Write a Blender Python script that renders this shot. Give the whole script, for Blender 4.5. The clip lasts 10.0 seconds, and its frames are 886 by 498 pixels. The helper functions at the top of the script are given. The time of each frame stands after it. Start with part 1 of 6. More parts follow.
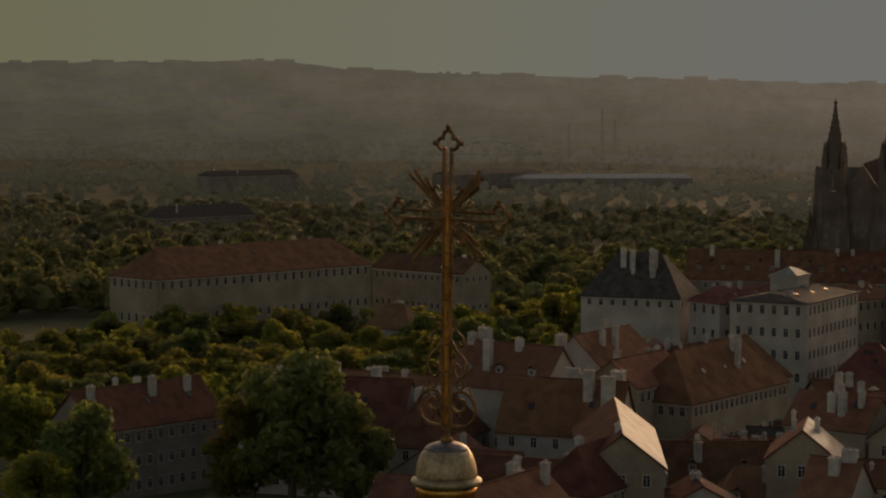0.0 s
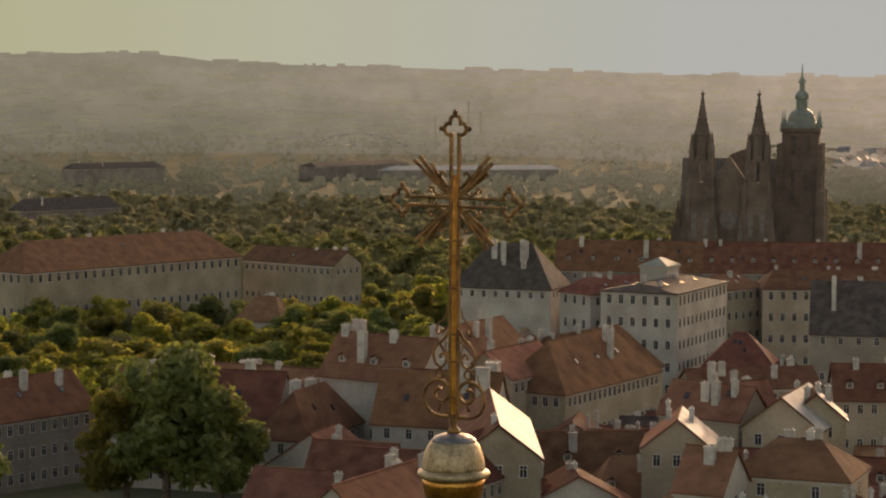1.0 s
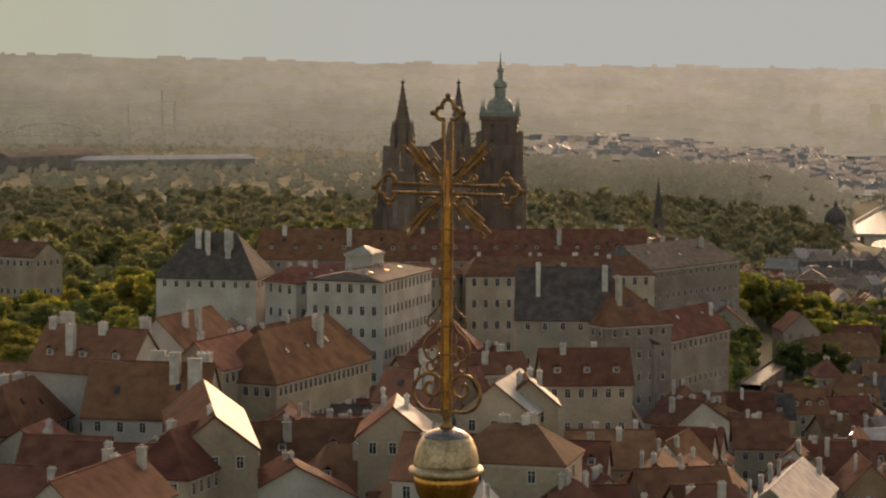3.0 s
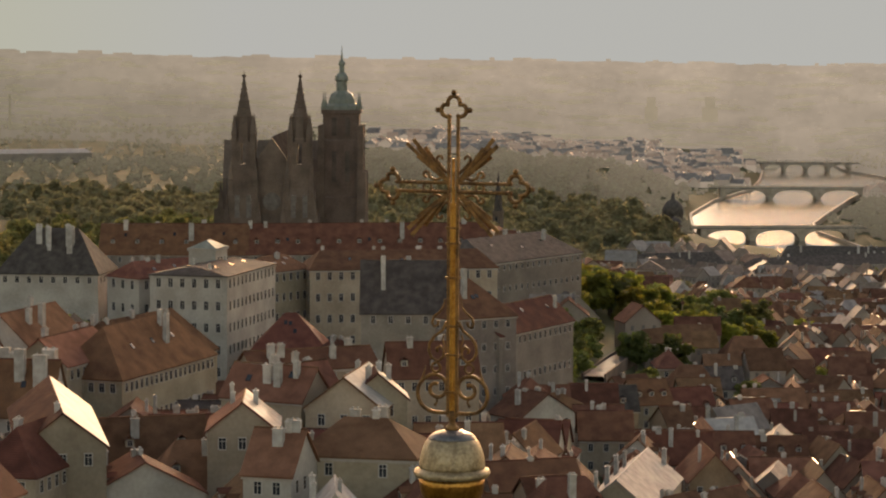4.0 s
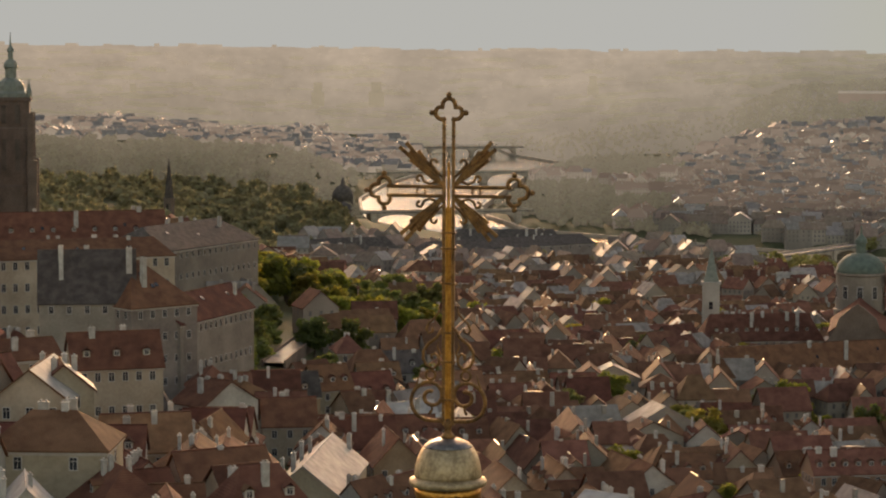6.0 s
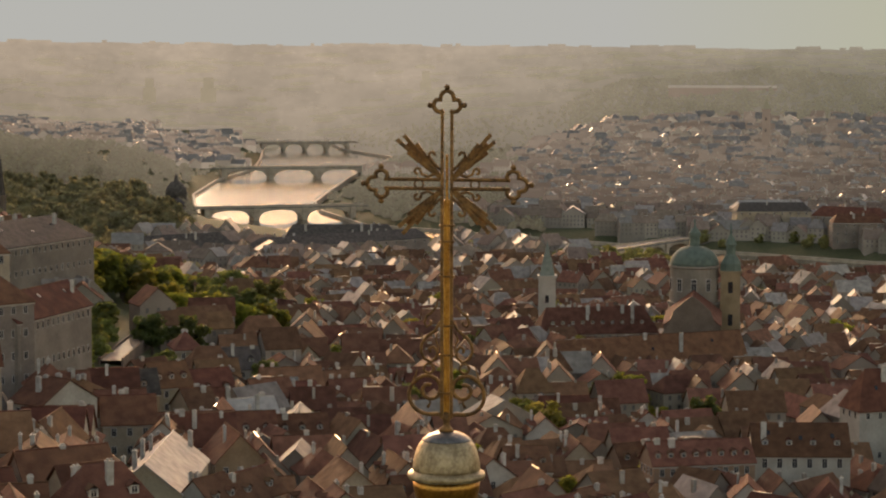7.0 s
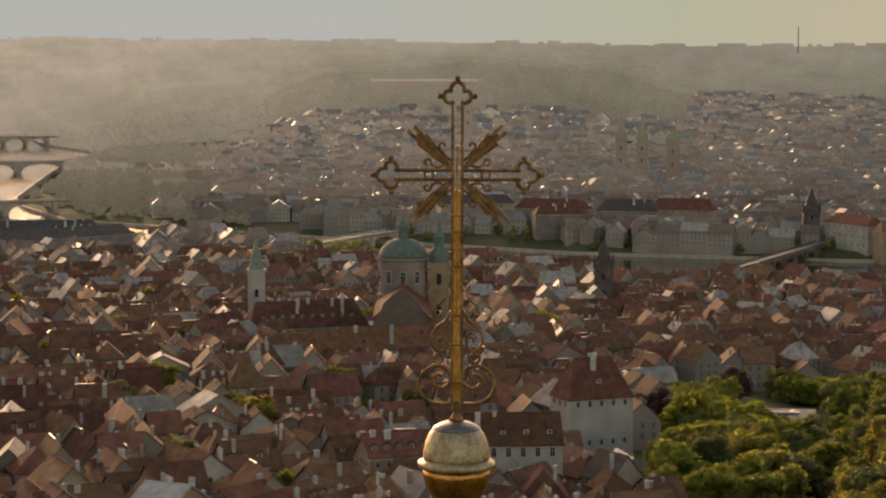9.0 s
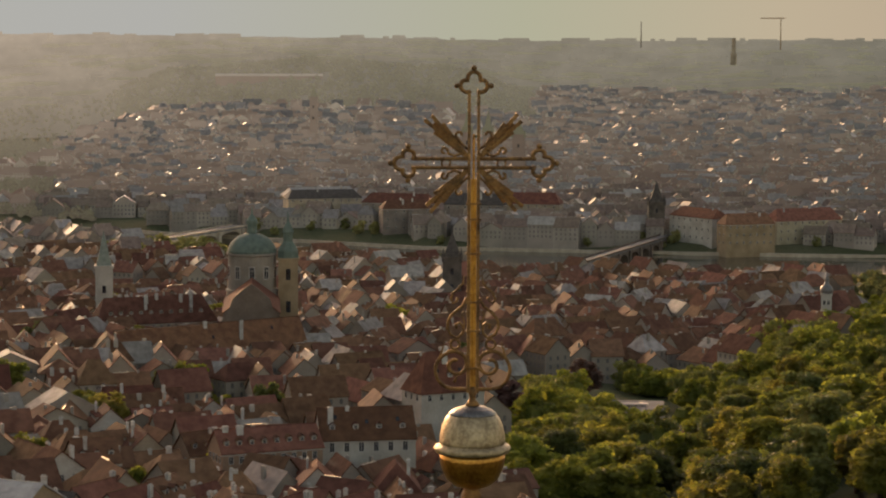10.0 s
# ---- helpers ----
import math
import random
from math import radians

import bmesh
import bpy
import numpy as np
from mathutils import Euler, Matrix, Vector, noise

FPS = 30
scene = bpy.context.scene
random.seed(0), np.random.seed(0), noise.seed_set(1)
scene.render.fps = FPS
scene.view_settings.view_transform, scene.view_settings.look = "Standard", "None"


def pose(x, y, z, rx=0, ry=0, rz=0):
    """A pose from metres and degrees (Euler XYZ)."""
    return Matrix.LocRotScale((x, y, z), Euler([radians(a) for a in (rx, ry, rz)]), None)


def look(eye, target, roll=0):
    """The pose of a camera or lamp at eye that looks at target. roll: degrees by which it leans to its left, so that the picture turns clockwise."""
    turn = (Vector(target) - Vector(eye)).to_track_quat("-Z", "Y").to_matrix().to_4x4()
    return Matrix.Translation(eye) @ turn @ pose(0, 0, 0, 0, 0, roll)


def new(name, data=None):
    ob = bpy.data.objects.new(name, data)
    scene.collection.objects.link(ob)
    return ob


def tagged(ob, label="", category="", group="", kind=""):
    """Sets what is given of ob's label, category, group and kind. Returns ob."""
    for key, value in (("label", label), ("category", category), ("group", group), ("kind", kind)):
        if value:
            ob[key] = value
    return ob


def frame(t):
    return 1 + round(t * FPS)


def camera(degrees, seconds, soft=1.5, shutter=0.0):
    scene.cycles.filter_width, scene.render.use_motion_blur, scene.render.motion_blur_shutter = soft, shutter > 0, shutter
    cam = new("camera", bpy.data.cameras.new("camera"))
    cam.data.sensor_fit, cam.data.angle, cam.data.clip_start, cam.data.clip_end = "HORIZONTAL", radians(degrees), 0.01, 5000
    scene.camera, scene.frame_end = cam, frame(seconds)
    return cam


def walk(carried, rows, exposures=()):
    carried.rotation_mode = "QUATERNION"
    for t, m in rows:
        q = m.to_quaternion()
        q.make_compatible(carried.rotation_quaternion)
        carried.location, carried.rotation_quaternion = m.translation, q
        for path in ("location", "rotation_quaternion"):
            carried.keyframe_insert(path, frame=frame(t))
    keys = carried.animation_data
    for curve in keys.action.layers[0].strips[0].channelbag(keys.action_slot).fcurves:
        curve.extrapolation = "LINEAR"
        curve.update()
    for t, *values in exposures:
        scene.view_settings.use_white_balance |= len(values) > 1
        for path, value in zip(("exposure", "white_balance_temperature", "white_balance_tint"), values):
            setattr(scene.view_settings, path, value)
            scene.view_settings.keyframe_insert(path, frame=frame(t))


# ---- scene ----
EXPOSURES = [(0.0, 0.04, 6900, 12), (0.2, 0.62, 6900, 12), (0.5, 1.48, 6900, 12), (0.9, 1.60, 6900, 12), (2.0, 1.60, 6900, 12), (4.5, 1.66, 6900, 12), (8.5, 1.66, 6900, 12), (10.0, 1.56, 6900, 12)]
SKY_STRENGTH, SUN_STRENGTH = 0.15, 0.52
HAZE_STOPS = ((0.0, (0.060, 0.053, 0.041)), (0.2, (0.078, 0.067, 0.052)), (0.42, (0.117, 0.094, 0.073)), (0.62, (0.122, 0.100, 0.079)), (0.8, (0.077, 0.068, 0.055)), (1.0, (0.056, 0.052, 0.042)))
SKY_STOPS = ((0.0, (0.138, 0.138, 0.080)), (0.2, (0.147, 0.151, 0.116)), (0.36, (0.142, 0.147, 0.144)), (0.7, (0.142, 0.147, 0.144)), (0.84, (0.144, 0.148, 0.112)), (0.94, (0.169, 0.147, 0.108)), (1.0, (0.163, 0.135, 0.100)))

from collections import defaultdict

from mathutils.bvhtree import BVHTree

# ---------------------------------------------------------------- camera
cam = camera(20.95, 10.0, soft=2.1)
PATH = [
    (0.0, pose(-19.429, -18.119, 166.124, 85.823, 0, -46.888) @ pose(0, 0, 0, 0, 0, 0.293)),
    (0.5, pose(-19.747, -17.416, 166.084, 85.730, 0, -48.337) @ pose(0, 0, 0, 0, 0, 0.247)),
    (1.0, pose(-20.064, -16.606, 166.030, 85.646, 0, -50.106) @ pose(0, 0, 0, 0, 0, 0.286)),
    (1.5, pose(-20.379, -15.904, 166.023, 85.572, 0, -51.965) @ pose(0, 0, 0, 0, 0, 0.250)),
    (2.0, pose(-20.672, -15.101, 166.012, 85.504, 0, -54.085) @ pose(0, 0, 0, 0, 0, 0.252)),
    (3.5, pose(-21.476, -12.645, 165.928, 85.359, 0, -59.215) @ pose(0, 0, 0, 0, 0, 0.271)),
    (4.0, pose(-21.766, -11.782, 165.964, 85.277, 0, -61.328) @ pose(0, 0, 0, 0, 0, 0.272)),
    (4.5, pose(-22.059, -11.012, 166.031, 85.204, 0, -63.228) @ pose(0, 0, 0, 0, 0, 0.230)),
    (5.0, pose(-22.310, -10.143, 166.074, 85.126, 0, -65.229) @ pose(0, 0, 0, 0, 0, 0.210)),
    (6.5, pose(-22.971, -7.729, 166.118, 84.895, 0, -71.362) @ pose(0, 0, 0, 0, 0, 0.123)),
    (7.0, pose(-23.221, -6.916, 166.081, 84.856, 0, -73.321) @ pose(0, 0, 0, 0, 0, 0.102)),
    (7.5, pose(-23.444, -6.203, 166.055, 84.846, 0, -74.989) @ pose(0, 0, 0, 0, 0, 0.096)),
    (8.0, pose(-23.602, -5.423, 166.035, 84.810, 0, -76.945) @ pose(0, 0, 0, 0, 0, 0.199)),
    (8.5, pose(-23.801, -4.704, 166.040, 84.776, 0, -78.616) @ pose(0, 0, 0, 0, 0, 0.188)),
    (9.0, pose(-24.055, -3.892, 166.051, 84.722, 0, -80.470) @ pose(0, 0, 0, 0, 0, 0.172)),
    (9.5, pose(-24.295, -3.099, 166.046, 84.658, 0, -82.195) @ pose(0, 0, 0, 0, 0, 0.172)),
    (10.0, pose(-24.630, -2.191, 166.001, 84.608, 0, -84.189) @ pose(0, 0, 0, 0, 0, 0.205)),
]
walk(cam, PATH, exposures=EXPOSURES)

# ---------------------------------------------------------------- light
SUN_AZ, SUN_EL = 66.0, 9.5
world = bpy.data.worlds.new("morning_sky")
scene.world = world
world.use_nodes = True
wn = world.node_tree.nodes
sky = wn.new("ShaderNodeTexSky")
sky.sky_type = "NISHITA"
sky.sun_disc = False
sky.sun_elevation = radians(SUN_EL)
sky.sun_rotation = radians(SUN_AZ)
sky.altitude = 350
sky.air_density, sky.dust_density, sky.ozone_density = 1.0, 2.5, 1.5
wn["Background"].inputs["Strength"].default_value = SKY_STRENGTH
warm = wn.new("ShaderNodeMix")  # dusty morning air warms the sky's light
warm.data_type, warm.blend_type = "RGBA", "MULTIPLY"
warm.inputs[0].default_value = 1.0
warm.inputs[7].default_value = (1.24, 0.88, 0.66, 1)
world.node_tree.links.new(sky.outputs[0], warm.inputs[6])
world.node_tree.links.new(warm.outputs[2], wn["Background"].inputs["Color"])

sun = new("sun", bpy.data.lights.new("sun", "SUN"))
sun.data.energy, sun.data.angle, sun.data.color = SUN_STRENGTH, radians(1.0), (1.0, 0.80, 0.56)
sun_way = Vector((math.sin(radians(SUN_AZ)) * math.cos(radians(SUN_EL)), math.cos(radians(SUN_AZ)) * math.cos(radians(SUN_EL)), math.sin(radians(SUN_EL))))
sun.matrix_world = look((0, 0, 400), Vector((0, 0, 400)) - sun_way)
tagged(sun, "low warm morning sun over the town", "sun", kind="structure")

# ---------------------------------------------------------------- materials
MATS = {}


def material(name, col_a, col_b, rough=0.7, metal=0.0, scale=0.5, fine=6.0, bump=0.15, spread=0.0, per="object", stripes=0.0, trans=0.0, spec=0.5, stain=0.35):
    """A procedural surface: two colours mixed by a coarse and a fine noise, varied per object or per island."""
    if name in MATS:
        return MATS[name]
    m = bpy.data.materials.new(name)
    m.use_nodes = True
    nt = m.node_tree
    n, ln = nt.nodes, nt.links
    bs = n["Principled BSDF"]
    tc = n.new("ShaderNodeTexCoord")
    co = tc.outputs["Object"]
    big = n.new("ShaderNodeTexNoise")
    big.inputs["Scale"].default_value, big.inputs["Detail"].default_value = scale, 6
    small = n.new("ShaderNodeTexNoise")
    small.inputs["Scale"].default_value, small.inputs["Detail"].default_value = fine, 4
    for x in (big, small):
        ln.new(co, x.inputs["Vector"])
    add = n.new("ShaderNodeMath")
    add.operation = "MULTIPLY_ADD"
    ln.new(small.outputs["Fac"], add.inputs[0])
    add.inputs[1].default_value = stain
    sub = n.new("ShaderNodeMath")
    sub.operation = "SUBTRACT"
    ln.new(big.outputs["Fac"], sub.inputs[0])
    sub.inputs[1].default_value = stain * 0.5
    ln.new(sub.outputs[0], add.inputs[2])
    ramp = n.new("ShaderNodeValToRGB")
    ramp.color_ramp.elements[0].position, ramp.color_ramp.elements[1].position = 0.32, 0.68
    ramp.color_ramp.elements[0].color, ramp.color_ramp.elements[1].color = (*col_a, 1), (*col_b, 1)
    ln.new(add.outputs[0], ramp.inputs[0])
    colour = ramp.outputs[0]
    if spread:
        hsv = n.new("ShaderNodeHueSaturation")
        if per == "object":
            rnd = n.new("ShaderNodeObjectInfo").outputs["Random"]
        else:
            rnd = n.new("ShaderNodeNewGeometry").outputs["Random Per Island"]
        mr = n.new("ShaderNodeMapRange")
        mr.inputs[3].default_value, mr.inputs[4].default_value = 1 - spread, 1 + spread
        ln.new(rnd, mr.inputs[0])
        ln.new(mr.outputs[0], hsv.inputs["Value"])
        mh = n.new("ShaderNodeMapRange")
        mul = n.new("ShaderNodeMath")
        mul.operation = "MULTIPLY"
        mul.inputs[1].default_value = 7.31
        fr = n.new("ShaderNodeMath")
        fr.operation = "FRACT"
        ln.new(rnd, mul.inputs[0])
        ln.new(mul.outputs[0], fr.inputs[0])
        ln.new(fr.outputs[0], mh.inputs[0])
        mh.inputs[3].default_value, mh.inputs[4].default_value = 0.5 - spread * 0.06, 0.5 + spread * 0.06
        ln.new(mh.outputs[0], hsv.inputs["Hue"])
        ln.new(colour, hsv.inputs["Color"])
        colour = hsv.outputs[0]
    ln.new(colour, bs.inputs["Base Color"])
    rr = n.new("ShaderNodeMapRange")
    rr.inputs[3].default_value, rr.inputs[4].default_value = max(rough - 0.12, 0.02), min(rough + 0.12, 1)
    ln.new(small.outputs["Fac"], rr.inputs[0])
    ln.new(rr.outputs[0], bs.inputs["Roughness"])
    bs.inputs["Metallic"].default_value = metal
    bs.inputs["Specular IOR Level"].default_value = spec
    if trans:
        bs.inputs["Subsurface Weight"].default_value = 0
        tl = n.new("ShaderNodeBsdfTranslucent")
        bright = n.new("ShaderNodeHueSaturation")
        bright.inputs["Value"].default_value = 1.7
        bright.inputs["Saturation"].default_value = 1.08
        ln.new(colour, bright.inputs["Color"])
        ln.new(bright.outputs[0], tl.inputs["Color"])
        mx = n.new("ShaderNodeMixShader")
        mx.inputs[0].default_value = trans
        ln.new(bs.outputs[0], mx.inputs[1])
        ln.new(tl.outputs[0], mx.inputs[2])
        ln.new(mx.outputs[0], n["Material Output"].inputs["Surface"])
    if bump:
        bp = n.new("ShaderNodeBump")
        bp.inputs["Strength"].default_value = bump
        bp.inputs["Distance"].default_value = 0.1
        h = small.outputs["Fac"]
        if stripes:
            wv = n.new("ShaderNodeTexWave")
            wv.bands_direction = "X"
            wv.inputs["Scale"].default_value, wv.inputs["Distortion"].default_value = stripes, 0.6
            ln.new(co, wv.inputs["Vector"])
            ad = n.new("ShaderNodeMath")
            ad.operation = "ADD"
            ln.new(wv.outputs["Fac"], ad.inputs[0])
            ln.new(h, ad.inputs[1])
            h = ad.outputs[0]
        ln.new(h, bp.inputs["Height"])
        ln.new(bp.outputs[0], bs.inputs["Normal"])
    MATS[name] = m
    return m


gilt = material("weathered_gilding", (0.085, 0.047, 0.020), (0.29, 0.155, 0.052), 0.58, 0.75, 7.0, 40.0, 0.25, stain=0.6)
gold_leaf = material("gold_leaf", (0.218, 0.100, 0.023), (0.554, 0.296, 0.066), 0.36, 1.0, 4.0, 30.0, 0.12, stain=0.5)
pale_gilt = material("worn_pale_gilding", (0.199, 0.144, 0.076), (0.442, 0.346, 0.202), 0.5, 0.55, 5.0, 26.0, 0.2, stain=0.7)
lead = material("dull_lead", (0.06, 0.06, 0.065), (0.20, 0.19, 0.18), 0.45, 0.6, 6.0, 40.0, 0.2)
tile_red = material("red_clay_tiles", (0.100, 0.049, 0.029), (0.178, 0.092, 0.056), 0.88, 0, 0.35, 5.0, 0.4, 0.30, stripes=1.3, spec=0.1)
tile_brown = material("brown_clay_tiles", (0.079, 0.036, 0.023), (0.144, 0.068, 0.041), 0.88, 0, 0.35, 5.0, 0.4, 0.28, stripes=1.3, spec=0.1)
slate = material("dark_slate", (0.044, 0.037, 0.032), (0.088, 0.075, 0.065), 0.82, 0, 0.5, 6.0, 0.3, 0.2, stripes=1.6, spec=0.15)
tin = material("pale_sheet_metal_roof", (0.224, 0.212, 0.192), (0.368, 0.344, 0.308), 0.7, 0.12, 0.4, 5.0, 0.12, 0.12, stripes=0.8)
copper = material("green_copper", (0.105, 0.120, 0.096), (0.168, 0.188, 0.150), 0.6, 0.1, 0.5, 5.0, 0.2, 0.1)
copper_green = material("verdigris_copper", (0.070, 0.096, 0.076), (0.115, 0.146, 0.117), 0.8, 0.1, 0.5, 5.0, 0.2, 0.1)
plaster_white = material("white_lime_plaster", (0.249, 0.225, 0.190), (0.378, 0.347, 0.296), 0.9, 0, 0.12, 1.5, 0.1, 0.10, stain=0.4)
plaster_cream = material("cream_plaster", (0.196, 0.159, 0.106), (0.310, 0.259, 0.183), 0.9, 0, 0.12, 1.5, 0.1, 0.18, stain=0.4)
plaster_ochre = material("ochre_plaster", (0.182, 0.119, 0.067), (0.287, 0.200, 0.123), 0.9, 0, 0.12, 1.5, 0.1, 0.2, stain=0.4)
plaster_grey = material("grey_plaster", (0.135, 0.112, 0.090), (0.235, 0.198, 0.160), 0.9, 0, 0.12, 1.5, 0.1, 0.2, stain=0.4)
chimney_white = material("limewashed_chimney", (0.257, 0.238, 0.207), (0.409, 0.386, 0.340), 0.9, 0, 0.7, 6.0, 0.2, 0.15)
stone_dark = material("sooty_sandstone", (0.085, 0.066, 0.052), (0.145, 0.113, 0.089), 0.95, 0, 0.15, 2.0, 0.4, 0.1, stain=0.6, spec=0.1)
stone_black = material("blackened_sandstone", (0.055, 0.046, 0.038), (0.12, 0.10, 0.082), 0.95, 0, 0.2, 2.0, 0.3, 0.1, spec=0.1)
sooty_roof = material("sooty_nave_slates", (0.045, 0.040, 0.036), (0.085, 0.076, 0.068), 1.0, 0, 0.3, 3.0, 0.3, spec=0.0)
stone_pale = material("pale_sandstone", (0.26, 0.21, 0.15), (0.42, 0.35, 0.26), 0.85, 0, 0.2, 2.0, 0.3, 0.1)
glass_dark = material("dark_window_glass", (0.012, 0.013, 0.015), (0.03, 0.032, 0.036), 0.15, 0, 0.5, 2.0, 0.02)
frame_white = material("painted_window_frame", (0.28, 0.26, 0.23), (0.42, 0.39, 0.35), 0.6, 0, 1.0, 8.0, 0.05)
bark = material("brown_bark", (0.05, 0.036, 0.024), (0.12, 0.09, 0.06), 0.9, 0, 2.0, 14.0, 0.5)
leaf_fresh = material("fresh_spring_leaves", (0.108, 0.118, 0.020), (0.200, 0.192, 0.040), 0.6, 0, 0.25, 2.0, 0, 0.35, trans=0.62, spec=0.25)
leaf_deep = material("deep_green_leaves", (0.062, 0.078, 0.019), (0.125, 0.135, 0.038), 0.6, 0, 0.25, 2.0, 0, 0.35, trans=0.45, spec=0.25)
leaf_copper = material("copper_beech_leaves", (0.045, 0.018, 0.012), (0.095, 0.045, 0.026), 0.55, 0, 0.25, 2.0, 0, 0.2, trans=0.3)
asphalt = material("pale_worn_asphalt", (0.06, 0.057, 0.053), (0.13, 0.12, 0.11), 0.8, 0, 0.1, 2.5, 0.2)
# houses joined into stuff vary by island
s_red = material("worn_red_tiles", (0.089, 0.045, 0.027), (0.151, 0.079, 0.048), 0.85, 0, 0.35, 5.0, 0.3, 0.30, "island", spec=0.08)
s_grey = material("grey_roofing", (0.16, 0.14, 0.12), (0.29, 0.255, 0.22), 0.7, 0.1, 0.35, 5.0, 0.3, 0.30, "island", spec=0.3)
s_wall = material("town_plaster", (0.177, 0.148, 0.113), (0.272, 0.230, 0.179), 0.9, 0, 0.06, 1.5, 0.1, 0.22, "island")
s_win = material("dim_window_glass", (0.06, 0.054, 0.047), (0.12, 0.107, 0.094), 0.4, 0, 0.5, 2.0, 0.0)
s_stack = material("dusty_chimney", (0.186, 0.163, 0.134), (0.280, 0.248, 0.205), 0.9, 0, 0.5, 4.0, 0.1, 0.2, "island")
s_flash = material("ridge_flashing_metal", (0.26, 0.245, 0.22), (0.45, 0.42, 0.38), 0.32, 0.6, 1.0, 8.0, 0.05)
# far copies with distance haze mixed into the base colours, paler and flatter
f_red = material("hazed_red_tiles", (0.136, 0.102, 0.079), (0.202, 0.154, 0.119), 0.85, 0, 0.35, 5.0, 0.2, 0.25, "island", spec=0.12)
f_grey = material("hazed_grey_roofing", (0.170, 0.153, 0.133), (0.264, 0.238, 0.208), 0.55, 0.2, 0.35, 5.0, 0.2, 0.28, "island", spec=0.4)
f_wall = material("hazed_plaster", (0.193, 0.166, 0.133), (0.285, 0.248, 0.203), 0.9, 0, 0.06, 1.5, 0.1, 0.2, "island")
f_win = material("hazed_window_glass", (0.09, 0.08, 0.07), (0.13, 0.117, 0.1), 0.45, 0, 0.5, 2.0, 0.0)
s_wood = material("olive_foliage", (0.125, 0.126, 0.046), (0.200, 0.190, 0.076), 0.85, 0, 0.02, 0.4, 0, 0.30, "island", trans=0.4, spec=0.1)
# foliage greyed in its base colour to imitate haze over distance
f_wood = material("hazed_grey_foliage", (0.150, 0.140, 0.074), (0.225, 0.205, 0.115), 0.9, 0, 0.02, 0.4, 0, 0.22, "island", trans=0.3, spec=0.1)


# ---------------------------------------------------------------- mesh tools
class Soup:
    """Gathers vertices and faces of one part."""

    def __init__(self):
        self.v, self.f, self.m = [], [], []

    def add(self, verts, faces, mat=0, M=None):
        o = len(self.v)
        self.v += [tuple(M @ Vector(p)) for p in verts] if M is not None else [tuple(p) for p in verts]
        self.f += [tuple(i + o for i in f) for f in faces]
        self.m += [mat] * len(faces)

    def box(self, x0, x1, y0, y1, z0, z1, mat=0, M=None, top=1.0):
        cx, cy = (x0 + x1) / 2, (y0 + y1) / 2
        a = [(x0, y0, z0), (x1, y0, z0), (x1, y1, z0), (x0, y1, z0)]
        b = [(cx + (x - cx) * top, cy + (y - cy) * top, z1) for x, y, _ in a]
        self.add(a + b, [(3, 2, 1, 0), (4, 5, 6, 7), (0, 1, 5, 4), (1, 2, 6, 5), (2, 3, 7, 6), (3, 0, 4, 7)], mat, M)

    def lathe(self, rings, n=24, mat=0, M=None, turn=0.0, cap=True):
        """rings: (radius, height) from the bottom up."""
        vs, fs = [], []
        for r, z in rings:
            vs += [(r * math.cos(turn + 2 * math.pi * i / n), r * math.sin(turn + 2 * math.pi * i / n), z) for i in range(n)]
        for k in range(len(rings) - 1):
            for i in range(n):
                j = (i + 1) % n
                fs.append((k * n + i, k * n + j, (k + 1) * n + j, (k + 1) * n + i))
        if cap:
            fs.append(tuple(reversed(range(n))))
            fs.append(tuple((len(rings) - 1) * n + i for i in range(n)))
        self.add(vs, fs, mat, M)

    def tube(self, pts, r, n=8, mat=0, M=None, flat=1.0, closed=False):
        """A round or flattened bar along a path; r is a number or one for each point."""
        pts = [Vector(p) for p in pts]
        vs, fs, k = [], [], len(pts)
        side = Vector((0, 1, 0))
        for i, p in enumerate(pts):
            if closed:
                d = pts[(i + 1) % k] - pts[i - 1]
            else:
                d = pts[min(i + 1, k - 1)] - pts[max(i - 1, 0)]
            d.normalize()
            s = side if abs(d.dot(side)) < 0.95 else Vector((1, 0, 0))
            u = d.cross(s).normalized()
            w = u.cross(d).normalized()
            rr = r[i] if isinstance(r, (list, tuple)) else r
            vs += [tuple(p + u * rr * math.cos(2 * math.pi * (j + 0.5) / n) + w * rr * flat * math.sin(2 * math.pi * (j + 0.5) / n)) for j in range(n)]
        for i in range(k if closed else k - 1):
            a, b = i * n, ((i + 1) % k) * n
            fs += [(a + j, a + (j + 1) % n, b + (j + 1) % n, b + j) for j in range(n)]
        if not closed:
            fs += [tuple(reversed(range(n))), tuple((k - 1) * n + j for j in range(n))]
        self.add(vs, fs, mat, M)

    def ball(self, c, r, mat=0, M=None, n=10):
        rings = [(max(r * math.cos(math.pi * (k / n - 0.5)), r * 0.02), r * math.sin(math.pi * (k / n - 0.5))) for k in range(n + 1)]
        T = Matrix.Translation(c)
        self.lathe(rings, n + 2, mat, M @ T if M is not None else T)

    def mesh(self, name, mats, smooth=False):
        me = bpy.data.meshes.new(name)
        me.from_pydata(self.v, [], self.f)
        for m in mats if isinstance(mats, (list, tuple)) else [mats]:
            me.materials.append(m)
        if len(me.materials) > 1:
            me.polygons.foreach_set("material_index", self.m)
        if smooth:
            me.polygons.foreach_set("use_smooth", [True] * len(me.polygons))
        me.update()
        return me


def thing(name, label, category, m=None, group="", kind=""):
    ob = tagged(new(name), label, category, group, kind)
    if m is not None:
        ob.matrix_world = m
    return ob


